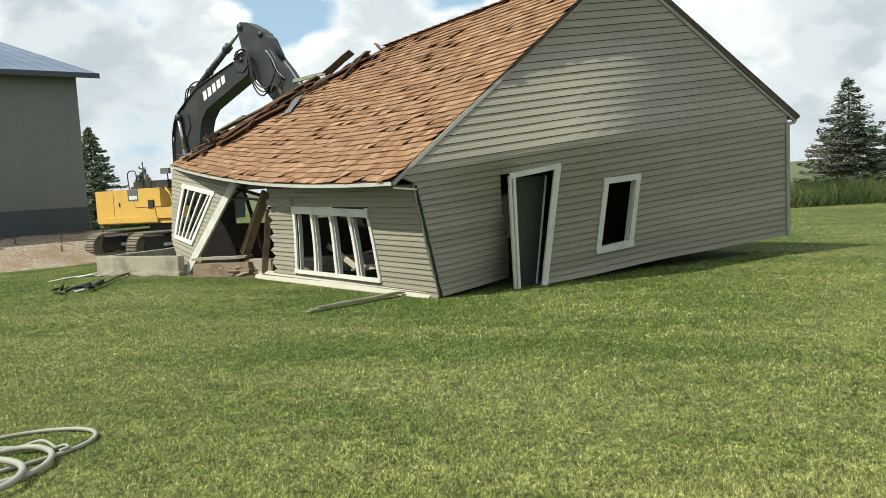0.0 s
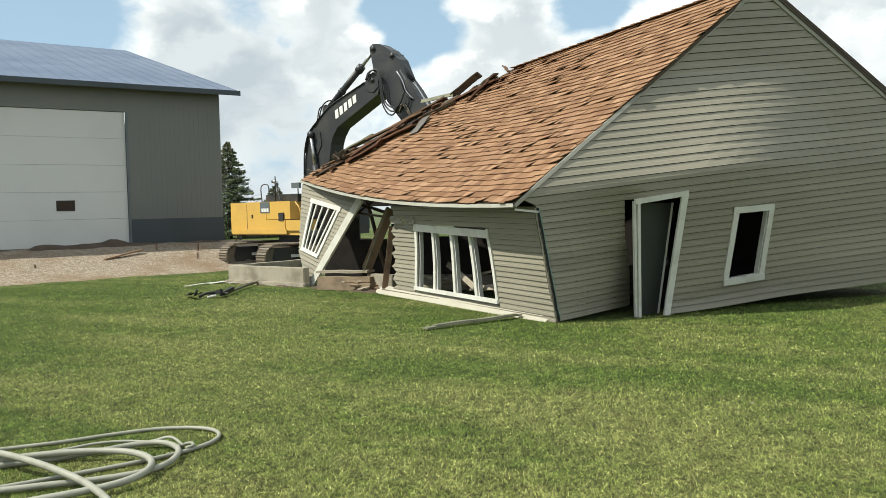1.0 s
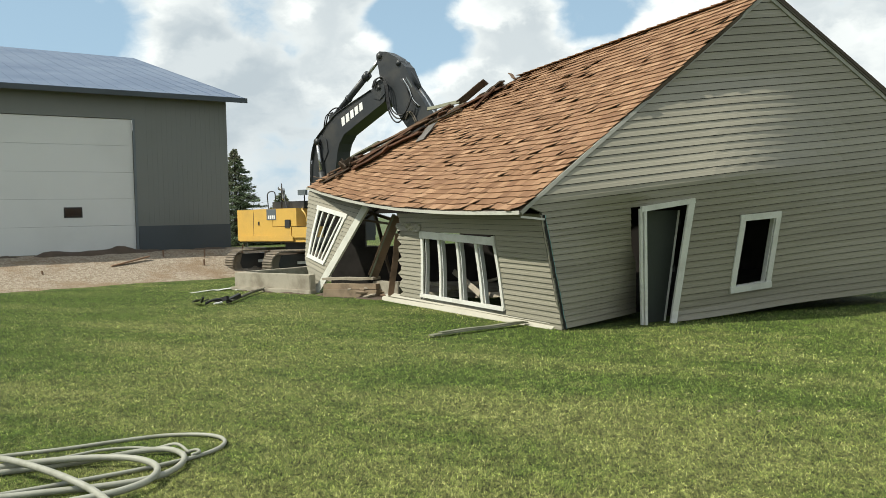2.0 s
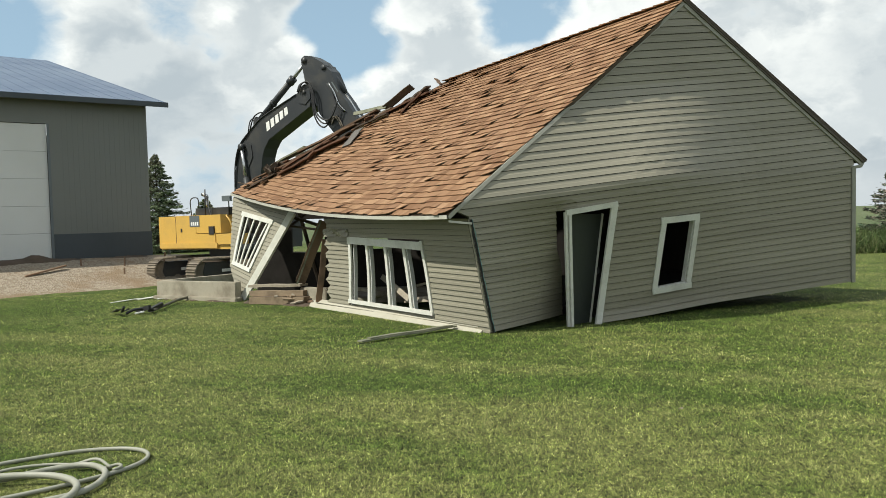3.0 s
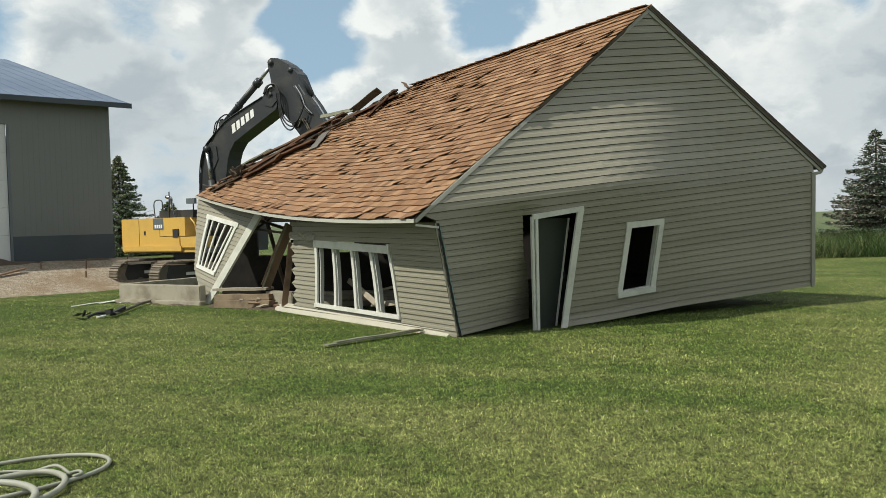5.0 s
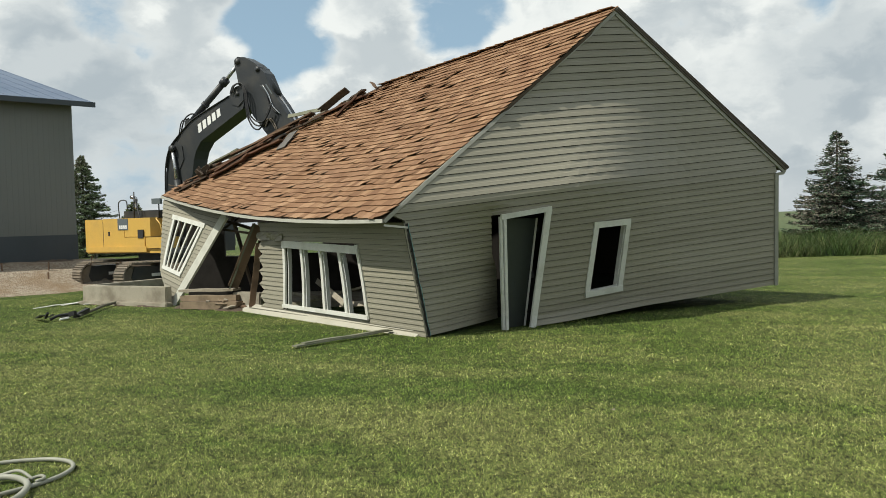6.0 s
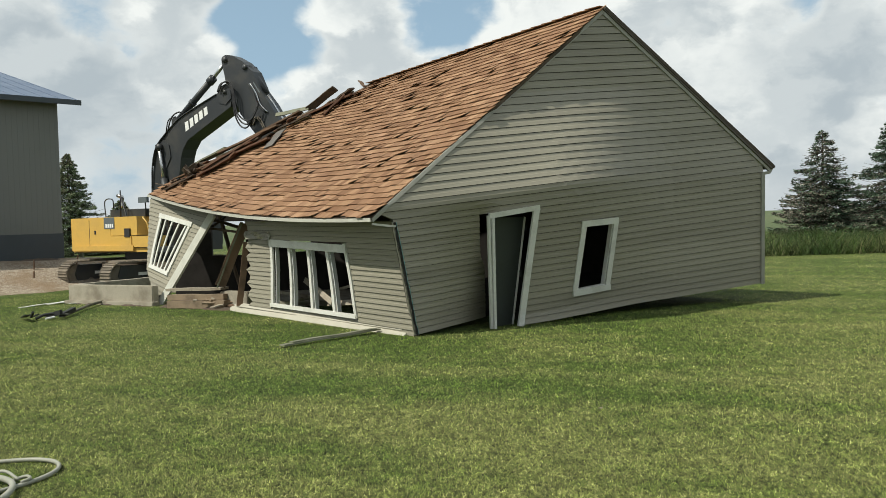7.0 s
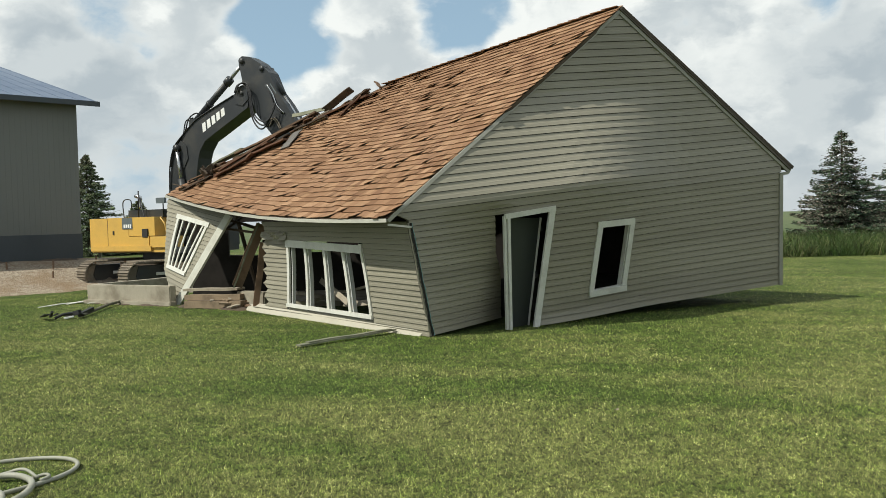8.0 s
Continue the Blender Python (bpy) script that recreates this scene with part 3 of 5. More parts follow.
def torn_seam(name, shift, wide, off, mat, label, seed):
    """A ragged strip up the split near corner."""
    bm = bmesh.new()
    prev = None
    for k in range(37):
        t = k / 36
        s0 = lerp(0.03, -0.31, t) + shift + 0.018 * noise.noise(V((t * 11.0, seed, 0.0)))
        z0 = lerp(0.02, 1.97, t)
        half = wide / 2 * (1 + 0.7 * noise.noise(V((t * 17.0, seed, 4.0))))
        ring = [bm.verts.new(gable(s0 + d * half, z0, o)) for d, o in ((-1, off), (1, off), (1, off + 0.015), (-1, off + 0.015))]
        if prev:
            for j in range(4):
                bm.faces.new((prev[j], prev[(j + 1) % 4], ring[(j + 1) % 4], ring[j]))
        else:
            bm.faces.new(ring)
        prev = ring
    bm.faces.new(prev)
    part(name, bm, mat, house, label)


torn_seam("corner_gap", 0.0, 0.036, 0.022, SPLITSHADE, "near-black ragged strip standing in for the shaded corner split", 1.0)
torn_seam("corner_post", -0.045, 0.022, 0.012, SIDING, "bent grey corner strip", 2.0)
torn_seam("sheathing_film", 0.026, 0.006, 0.024, PLASTIC, "torn turquoise sheathing film", 3.0)
bm = bmesh.new()
beam(bm, gable(-0.72, 1.95, 0.02), gable(-0.30, 1.90, 0.03), 0.05, 0.035)
part("eave_return", bm, FASCIA, house, "bent pale eave return at the corner")

# eave board along the front
bm = bmesh.new()
prev = None
for k in range(31):
    a = ROOF_FRONT + (0.97 - ROOF_FRONT) * k / 30
    p = roof_point(a, 0.0)
    q = V((-0.71, -0.60, 0)) 
    ring = [bm.verts.new(p + q * x + V((0, 0, z))) for x, z in ((0.02, -0.015), (0.02, -0.078), (-0.02, -0.078), (-0.02, -0.015))]
    if prev:
        for j in range(4):
            bm.faces.new((prev[j], prev[(j + 1) % 4], ring[(j + 1) % 4], ring[j]))
    prev = ring
part("fascia", bm, FASCIA, house, "pale sagging eave board")


# windows and door
def subthing(name, at):
    e = new(name)
    e.empty_display_size = 0.1
    e.parent = house
    e.matrix_parent_inverse = Matrix.Translation(house.location).inverted()
    e.location = at
    return e


def win_gable():
    w = subthing("window", gable(3.8, 1.2))
    c = {"tl": (3.47, 1.89), "tr": (4.36, 1.94), "bl": (3.29, 0.47), "br": (4.20, 0.53)}
    h = 0.055
    strip("window_frame", (c["bl"][0] + h, c["bl"][1] + 0.1), (c["tl"][0] + h, c["tl"][1] - 0.1), 0.11, 0.015, TRIM, parent=w)
    strip("window_frame", (c["br"][0] - h, c["br"][1] + 0.1), (c["tr"][0] - h, c["tr"][1] - 0.1), 0.11, 0.015, TRIM, parent=w)
    strip("window_frame", (c["tl"][0], c["tl"][1] - h), (c["tr"][0], c["tr"][1] - h), 0.115, 0.018, TRIM, parent=w)
    strip("window_sill", (c["bl"][0], c["bl"][1] + h), (c["br"][0], c["br"][1] + h), 0.115, 0.018, TRIM, parent=w, deep=0.05)
    # reveal
    strip("jamb", (c["br"][0] - 0.12, c["br"][1] + 0.12), (c["tr"][0] - 0.12, c["tr"][1] - 0.12), 0.02, -0.10, TRIM, parent=w, deep=0.11)
    strip("jamb", (c["bl"][0] + 0.12, c["bl"][1] + 0.12), (c["tl"][0] + 0.12, c["tl"][1] - 0.12), 0.02, -0.10, TRIM, parent=w, deep=0.11)
    strip("jamb", (c["bl"][0] + 0.1, c["bl"][1] + 0.115), (c["br"][0] - 0.1, c["br"][1] + 0.115), 0.02, -0.10, TRIM, parent=w, deep=0.11)


win_gable()


def slat(name, surf, a, b, wide, off, mat, parent, deep=0.03, n=6, label=""):
    """A bar on a surface given by surf(x, y, off) in metres-like parameters; wide across it."""
    bm = bmesh.new()
    prev = None
    p0, p1 = surf(*a, 0.0), surf(*b, 0.0)
    d = (p1 - p0).normalized()
    nrm = (surf(*a, 0.1) - surf(*a, 0.0)).normalized()
    side = d.cross(nrm).normalized() * wide / 2
    for k in range(n + 1):
        t = k / n
        x, y = lerp(a[0], b[0], t), lerp(a[1], b[1], t)
        ring = [bm.verts.new(surf(x, y, o) + side * sx) for sx, o in ((-1, off), (1, off), (1, off + deep), (-1, off + deep))]
        if prev:
            for j in range(4):
                bm.faces.new((prev[j], prev[(j + 1) % 4], ring[(j + 1) % 4], ring[j]))
        else:
            bm.faces.new(ring)
        prev = ring
    bm.faces.new(prev)
    return part(name, bm, mat, parent, label)


w4 = subthing("window", front(0.55, 0.1))
slat("window_frame", front, (0.822, 0.08), (0.795, 0.80), 0.10, 0.01, TRIM, w4, 0.04)
slat("window_frame", front, (0.283, 0.09), (0.292, 0.79), 0.08, 0.01, TRIM, w4, 0.04)
slat("window_frame", front, (0.81, 0.765), (0.285, 0.737), 0.15, 0.012, TRIM, w4, 0.045)
slat("window_sill", front, (0.832, 0.095), (0.279, 0.10), 0.08, 0.01, TRIM, w4, 0.055)
for lo, hi in ((0.687, 0.672), (0.547, 0.539), (0.408, 0.414)):
    slat("mullion", front, (lo, 0.11), (hi, 0.72), 0.09, 0.0, TRIM, w4, 0.035)
    slat("mullion_side", front, (lo - 0.012, 0.11), (hi - 0.012, 0.72), 0.025, -0.085, DOORPAINT, w4, 0.085)
slat("mullion_side", front, (0.805, 0.11), (0.78, 0.72), 0.025, -0.085, DOORPAINT, w4, 0.085)

w3 = subthing("window", leaf(0.4, 8, 0))
slat("window_frame", leaf, (0.17, 5.3), (0.26, 14.5), 0.10, 0.01, TRIM, w3, 0.04)
slat("window_frame", leaf, (0.81, 5.3), (0.81, 14.5), 0.10, 0.01, TRIM, w3, 0.04)
slat("window_frame", leaf, (0.22, 14.5), (0.84, 14.5), 0.12, 0.012, TRIM, w3, 0.04)
slat("window_sill", leaf, (0.13, 5.4), (0.85, 5.4), 0.10, 0.012, TRIM, w3, 0.05)
for m in (0.30, 0.43, 0.56, 0.69):
    slat("mullion", leaf, (m - 0.03, 5.5), (m + 0.05, 14.2), 0.055, 0.0, TRIM, w3, 0.03)

dr = subthing("door", gable(1.9, 0.0))
strip("door_frame", (1.515, 0.0), (1.500, 2.04), 0.045, -0.02, TRIM, parent=dr, deep=0.06)
strip("door_frame", (1.570, 0.0), (1.565, 2.00), 0.05, 0.02, TRIM, parent=dr, deep=0.05)
strip("door_frame", (2.115, 0.0), (2.470, 2.14), 0.12, 0.01, TRIM, parent=dr, deep=0.05)
strip("door_frame", (1.50, 2.03), (2.53, 2.16), 0.09, 0.012, TRIM, parent=dr, deep=0.05)
bm = bmesh.new()
d0, d1 = gable(1.60, 0.0, -0.16), gable(2.13, 0.0, -0.30)
lean = GX * 0.29
top0, top1 = gable(1.60, 2.0, -0.16), gable(2.13, 2.0, -0.30) + lean
thick = GN * -0.04
hexa(bm, [d0, d1, top1, top0], [p + thick for p in (d0, d1, top1, top0)])
leafd = part("door_leaf", bm, worn("grey door", (0.045, 0.052, 0.047), (0.03, 0.036, 0.032), 0.5, coarse=1.5), dr, "grey door leaf standing ajar")
bm = bmesh.new()
beam(bm, d1 + GX * 0.015, top1 + GX * 0.015, 0.035, 0.03, GN)
part("door_edge", bm, TRIM, leafd, "pale door edge")
bm = bmesh.new()
m = d1.lerp(top1, 0.48) + GX * 0.05 + GN * 0.02
beam(bm, m - V((0, 0, 0.06)), m + V((0, 0, 0.06)), 0.07, 0.04)
part("lock", bm, RUBBER, leafd, "dark lock")
bm = bmesh.new()
m = d1.lerp(top1, 0.9) + GX * 0.05 + GN * 0.02
beam(bm, m - V((0, 0, 0.05)), m + V((0, 0, 0.05)), 0.06, 0.03)
part("hinge", bm, RUBBER, leafd)

# ---------------------------------------------------------------- shed
BU = V((0, 0, 1))
shed = thing("machine_shed", "large grey steel machine shed with blue-grey roof and white door", "shed", BARN_C)


def bpt(s, z, off=0.0):
    return V((BARN_C.x, BARN_C.y, 0)) + BARN_D * s + BU * z + BARN_N * off


def bbox(bm, s0, s1, z0, z1, o0, o1):
    hexa(bm, [bpt(s0, z0, o0), bpt(s1, z0, o0), bpt(s1, z0, o1), bpt(s0, z0, o1)], [bpt(s0, z1, o0), bpt(s1, z1, o0), bpt(s1, z1, o1), bpt(s0, z1, o1)])


for s0, s1, z0, z1, o0, o1 in ((0.0, 3.62, 0.7, 6.8, -0.2, 0.0), (3.62, 9.6, 5.88, 6.8, -0.2, 0.0), (9.6, 16.0, 0.7, 6.8, -0.2, 0.0),
                               (0.0, 0.2, 0.7, 6.8, -29.4, -0.2), (15.8, 16.0, 0.7, 6.8, -29.4, -0.2), (0.0, 16.0, 0.7, 6.8, -29.6, -29.4)):
    bm = bmesh.new()
    bbox(bm, s0, s1, z0, z1, o0, o1)
    part("wall", bm, BARNWALL, shed)
bm = bmesh.new()
bbox(bm, -0.02, 3.58, 0.7, 1.86, 0.004, 0.03)
part("wainscot", bm, BARNDARK, shed, "dark grey steel wainscot")
bm = bmesh.new()
ev, rd = 6.86, 11.0
q = [bpt(-0.6, ev, 0.55), bpt(16.6, ev, 0.55), bpt(16.6, rd, -14.9), bpt(-0.6, rd, -14.9)]
hexa(bm, [p - BU * 0.12 for p in q], q)
q = [bpt(-0.6, rd, -14.9), bpt(16.6, rd, -14.9), bpt(16.6, ev, -30.0), bpt(-0.6, ev, -30.0)]
hexa(bm, [p - BU * 0.12 for p in q], q)
part("roof", bm, BARNROOF, shed)
bm = bmesh.new()
bbox(bm, -0.67, 16.6, 6.66, 6.85, 0.55, 0.59)
part("fascia", bm, BARNDARK, shed)
for k in range(5):
    bm = bmesh.new()
    bbox(bm, 3.68, 9.54, 0.92 + k * 0.99, 1.903 + k * 0.99, -0.10, -0.05)
    part("door_panel", bm, BARNDOOR, shed)

# shed window, downspout trim and the soil at its foot
bm = bmesh.new()
bbox(bm, 5.55, 6.18, 2.22, 2.60, -0.052, -0.035)
part("window_frame", bm, RUBBER, shed, "small dark door window")
bm = bmesh.new()
bbox(bm, 5.60, 6.13, 2.27, 2.55, -0.036, -0.030)
part("pane", bm, GLASS, shed)
for s0 in (3.59, 9.54):
    bm = bmesh.new()
    bbox(bm, s0, s0 + 0.09, 0.85, 5.88, 0.002, 0.03)
    part("door_trim", bm, BARNDARK if s0 > 5 else DECALGREY, shed)
for k in range(18):
    if 3.4 < k * 0.2 < 3.5:
        continue
    bm = bmesh.new()
    bbox(bm, 0.10 + k * 0.19, 0.125 + k * 0.19, 1.86, 6.7, 0.0, 0.005)
    part("wall_rib", bm, BARNWALL, shed)
for k in range(30):
    s0 = -0.5 + k * 0.58
    bm = bmesh.new()
    q = [bpt(s0, ev + 0.002, 0.55), bpt(s0 + 0.015, ev + 0.002, 0.55), bpt(s0 + 0.015, rd + 0.002, -14.9), bpt(s0, rd + 0.002, -14.9)]
    hexa(bm, q, [p + BU * 0.007 for p in q])
    part("roof_rib", bm, BARNROOF, shed)


def soil_mound(along, off, length, wide, high, seed):
    bm = bmesh.new()
    n, m = 22, 9
    grid = []
    for i in range(n):
        row = []
        for j in range(m):
            u, v = i / (n - 1), j / (m - 1)
            p = bpt(along + (u - 0.5) * length, 0.0, off + (v - 0.5) * wide)
            bell = math.sin(math.pi * u) ** 0.7 * math.sin(math.pi * v)
            z = ground_z(p.x, p.y) - 0.03 + high * bell * (0.7 + 0.8 * noise.noise(V((p.x * 1.7, p.y * 1.7, seed)))) + 0.05 * bell * noise.noise(V((p.x * 6, p.y * 6, seed)))
            row.append(bm.verts.new((p.x, p.y, z)))
        grid.append(row)
    for a, b in zip(grid, grid[1:]):
        for j in range(m - 1):
            bm.faces.new((a[j], a[j + 1], b[j + 1], b[j]))
    tagged(part("soil_mound", bm, SOIL, smooth=True), "low ridge of dark dug soil along the shed", "soil", kind="stuff")


soil_mound(5.2, 0.75, 5.2, 1.1, 0.26, 1.0)
soil_mound(10.0, 0.9, 5.0, 1.2, 0.22, 2.0)
soil_mound(1.4, 0.8, 3.4, 0.9, 0.12, 3.0)


def stick_marker(along, off, h, tilt, rng):
    p = bpt(along, 0.0, off)
    z = ground_z(p.x, p.y)
    bm = bmesh.new()
    beam(bm, (p.x, p.y, z - 0.05), (p.x + tilt, p.y, z + h), 0.05, 0.04)
    tagged(part("stub", bm, LUMBER), "short dark broken stake in the gravel", "stake", "stakes in the gravel")


rng = random.Random(11)
for al, of, h in ((3.3, 2.0, 0.28), (1.9, 2.3, 0.34), (0.3, 1.9, 0.34), (-0.6, 2.4, 0.3), (2.2, 3.1, 0.24), (0.6, 3.0, 0.2), (7.5, 3.2, 0.15)):
    stick_marker(al, of, h, rng.uniform(-0.08, 0.08), rng)
bm = bmesh.new()
p0, p1 = bpt(3.9, 0, 2.3), bpt(5.3, 0, 2.75)
beam(bm, (p0.x, p0.y, ground_z(p0.x, p0.y) + 0.16), (p1.x, p1.y, ground_z(p1.x, p1.y) + 0.04), 0.12, 0.05)
tagged(part("board", bm, LUMBER), "brown board lying on the gravel", "board")

# ---------------------------------------------------------------- foundation
fnd = thing("foundation", "low poured concrete foundation wall standing in the lawn", "foundation", (-8.6, 21.8, 0.0))


def concrete(name, p, q, wide, z0, z1):
    bm = bmesh.new()
    beam(bm, V((p[0], p[1], (z0 + z1) / 2)), V((q[0], q[1], (z0 + z1) / 2)), wide, z1 - z0)
    bmesh.ops.subdivide_edges(bm, edges=[e for e in bm.edges if e.calc_length() > 0.8], cuts=10)
    soften(bm, 0.02)
    for v in bm.verts:
        v.co += V((0, 0, 1)) * 0.012 * noise.noise(v.co * 3)
    part(name, bm, CONCRETE, fnd)


concrete("wall", (-10.13, 22.72), (-7.36, 21.31), 0.22, -0.1, 0.50)
concrete("wall", (-10.03, 22.85), (-8.6, 25.6), 0.22, -0.1, 0.50)
concrete("wall", (-8.6, 25.6), (-5.6, 24.6), 0.22, -0.1, 0.50)
concrete("footing", (-10.2, 22.6), (-7.30, 21.15), 0.25, -0.1, 0.10)
concrete("wall", (-5.35, 20.25), (-4.55, 19.65), 0.22, -0.1, 0.42)
concrete("slab", (-6.2, 22.3), (0.5, 21.0), 3.2, -0.1, 0.12)


def loose(name, label, category, p, q, wide, deep, mat, up=(0, 0, 1), group=""):
    bm = bmesh.new()
    p, q = V(p), V(q)
    n = 8
    d = (q - p).normalized()
    side = d.cross(V(up)).normalized()
    top = side.cross(d)
    rings = []
    ph = p.x * 3.1
    for k in range(n + 1):
        c = p.lerp(q, k / n) + top * 0.006 * math.sin(ph + k * 1.3) + side * 0.006 * math.cos(ph * 2 + k)
        rings.append([bm.verts.new(c + side * wide / 2 * i + top * deep / 2 * j) for i, j in ((-1, -1), (1, -1), (1, 1), (-1, 1))])
    bm.faces.new(rings[0][::-1])
    bm.faces.new(rings[-1])
    for a, b in zip(rings, rings[1:]):
        for j in range(4):
            bm.faces.new((a[j], a[(j + 1) % 4], b[(j + 1) % 4], b[j]))
    ob = part(name, bm, mat)
    return tagged(ob, label, category, group)


def soil_strip(p, q, wide, high, seed):
    bm = bmesh.new()
    p, q = V(p), V(q)
    side = (q - p).normalized().cross(V((0, 0, 1)))
    n, m = 60, 7
    grid = []
    for i in range(n):
        row = []
        for j in range(m):
            u, v = i / (n - 1), j / (m - 1)
            c = p.lerp(q, u) + side * ((v - 0.5) * wide * (1 + 0.5 * noise.noise(V((u * 9, seed, 0)))))
            bell = math.sin(math.pi * v) * min(1.0, 8 * u, 8 * (1 - u))
            c.z = -0.015 + high * bell * (0.7 + 0.9 * noise.noise(V((c.x * 4, c.y * 4, seed)))) + 0.03 * bell * noise.noise(V((c.x * 14, c.y * 14, seed)))
            row.append(bm.verts.new(c))
        grid.append(row)
    for a, b in zip(grid, grid[1:]):
        for j in range(m - 1):
            bm.faces.new((a[j], a[j + 1], b[j + 1], b[j]))
    tagged(part("bare_soil", bm, SOIL, smooth=True), "bare crumbly soil along the foundation foot", "soil", kind="stuff")


soil_strip((-10.25, 22.50, 0), (-7.20, 21.02, 0), 0.30, 0.06, 1.0)
soil_strip((-7.25, 21.05, 0), (-4.85, 19.42, 0), 0.42, 0.10, 2.0)


EARTHY = worn("muddy board", (0.240, 0.180, 0.120), (0.12, 0.09, 0.062), 0.95, fine=30, coarse=3.0, amount=0.8, rel=0.006)
# timber steps in the broken gap
for p, q, w, h in (((-6.85, 20.85, 0.43), (-5.30, 20.15, 0.47), 0.30, 0.06), ((-6.75, 20.60, 0.26), (-5.20, 19.95, 0.29), 0.26, 0.13), ((-6.72, 20.50, 0.10), (-5.15, 19.84, 0.12), 0.30, 0.18)):
    loose("floor_board", "grey-brown broken floor board in the gap of the wall", "board", p, q, w, h, DUSTY if p[2] > 0.4 else EARTHY, group="broken floor boards")
loose("leaning_board", "long brown board leaning in the broken gap", "board", (-5.24, 19.55, 0.58), (-4.56, 19.35, 2.02), 0.24, 0.04, LUMBER, (0.3, -0.9, 0), "leaning boards")
loose("leaning_board", "dark reddish board leaning in the broken gap", "board", (-4.75, 19.35, 0.12), (-4.50, 19.2, 1.6), 0.14, 0.04, LUMBER, (0.3, -0.9, 0), "leaning boards")
loose("leaning_board", "thin pale lath leaning in the broken gap", "board", (-5.30, 19.50, 0.55), (-4.60, 19.25, 2.06), 0.035, 0.02, GREYWOOD, (0.3, -0.9, 0), "leaning boards")
for k, (p, q) in enumerate((((-7.0, 22.0, 2.05), (-4.4, 20.3, 1.75)), ((-6.6, 22.5, 2.3), (-3.8, 21.1, 1.5)), ((-6.9, 21.6, 1.3), (-5.6, 22.6, 2.4)), ((-4.2, 20.4, 0.35), (-2.3, 18.2, 0.30)), ((-3.6, 20.0, 0.12), (-1.9, 17.9, 0.65)), ((-5.6, 23.0, 0.2), (-6.0, 22.6, 2.3)), ((-4.9, 22.9, 0.2), (-5.0, 22.7, 2.5)))):
    loose("fallen_stud", "dark wooden stud fallen inside the garage", "stud", p, q, 0.09, 0.05 + 0.02 * (k % 2), DUSTY if k in (3, 4) else DARKWOOD, group="fallen studs")

for a0, v0, d0, a1, v1, d1 in ((0.82, 0.34, -0.80, 0.46, 0.12, -0.30), (0.60, 0.13, -0.55, 0.36, 0.20, -0.75)):
    loose("pale_board", "pale painted board fallen behind the broken window", "board", front(a0, v0, d0), front(a1, v1, d1), 0.12, 0.03, DUSTY, (-0.7, -0.5, 0.4), "boards behind the window")

rng = random.Random(77)
for k in range(9):
    c = V((-6.6, 20.62, 0.0)).lerp(V((-4.75, 19.62, 0.0)), rng.random()) + V((0.0, rng.uniform(-0.18, 0.35), rng.uniform(0.03, 0.28)))
    d = V((rng.uniform(-1, 1), rng.uniform(-0.7, 0.4), rng.uniform(-0.15, 0.25))).normalized() * rng.uniform(0.12, 0.42)
    c.z = max(c.z, 0.05 + abs(d.z))
    loose("rubble_board", "short broken brown board in the rubble of the gap", "board", c - d, c + d, rng.uniform(0.06, 0.14), 0.035, rng.choice((EARTHY, LUMBER, EARTHY, DUSTY)), (rng.uniform(-0.4, 0.4), -0.3, 0.9), "rubble in the gap")

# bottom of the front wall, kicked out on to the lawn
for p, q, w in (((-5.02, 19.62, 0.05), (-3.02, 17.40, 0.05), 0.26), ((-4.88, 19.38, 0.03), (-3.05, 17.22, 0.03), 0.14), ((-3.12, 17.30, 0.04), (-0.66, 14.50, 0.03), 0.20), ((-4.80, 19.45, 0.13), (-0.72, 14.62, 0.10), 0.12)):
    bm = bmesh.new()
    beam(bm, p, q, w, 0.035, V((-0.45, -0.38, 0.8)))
    # brighter copy of the siding colour, with the sunlight painted in
    part("skirt_board", bm, worn("sunlit siding", (0.41, 0.39, 0.32), (0.30, 0.28, 0.22), 0.55, coarse=1.0), house, "loose siding strip splayed on the grass")

bm = bmesh.new()
rng = random.Random(17)
grid = [[bm.verts.new(front(1.0 - 0.20 * i / 7, 0.80 + 0.085 * j / 3, 0.05 + 0.07 * math.sin(i * 1.3 + j) * (1 if 0 < i < 7 else 0.3) + rng.uniform(0, 0.03))) for j in range(4)] for i in range(8)]
for a, b in zip(grid, grid[1:]):
    for j in range(3):
        bm.faces.new((a[j], a[j + 1], b[j + 1], b[j]))
part("crumpled_siding", bm, SIDING, house, "crumpled torn siding strip")
bm = bmesh.new()
p = V((1.565, 8.48, 0.03))
pts = [bm.verts.new(p + V((0.026 * math.cos(a) * (1 + 0.3 * math.sin(3 * a)), 0.02 * math.sin(a), 0.008 * math.sin(2 * a)))) for a in (math.tau * k / 10 for k in range(10))]
bm.faces.new(pts)
tagged(part("leaf", bm, DUSTY), "small pale dry leaf lying on the lawn", "leaf")
loose("plank", "grey-green weathered plank lying on the lawn", "plank", (-2.62, 13.36, 0.05), (-1.20, 15.0, 0.05), 0.13, 0.025, GREYWOOD, group="planks on the lawn")
loose("plank", "grey-green weathered plank lying on the lawn", "plank", (-2.50, 13.52, 0.075), (-1.26, 14.93, 0.07), 0.10, 0.02, GREYWOOD, group="planks on the lawn")

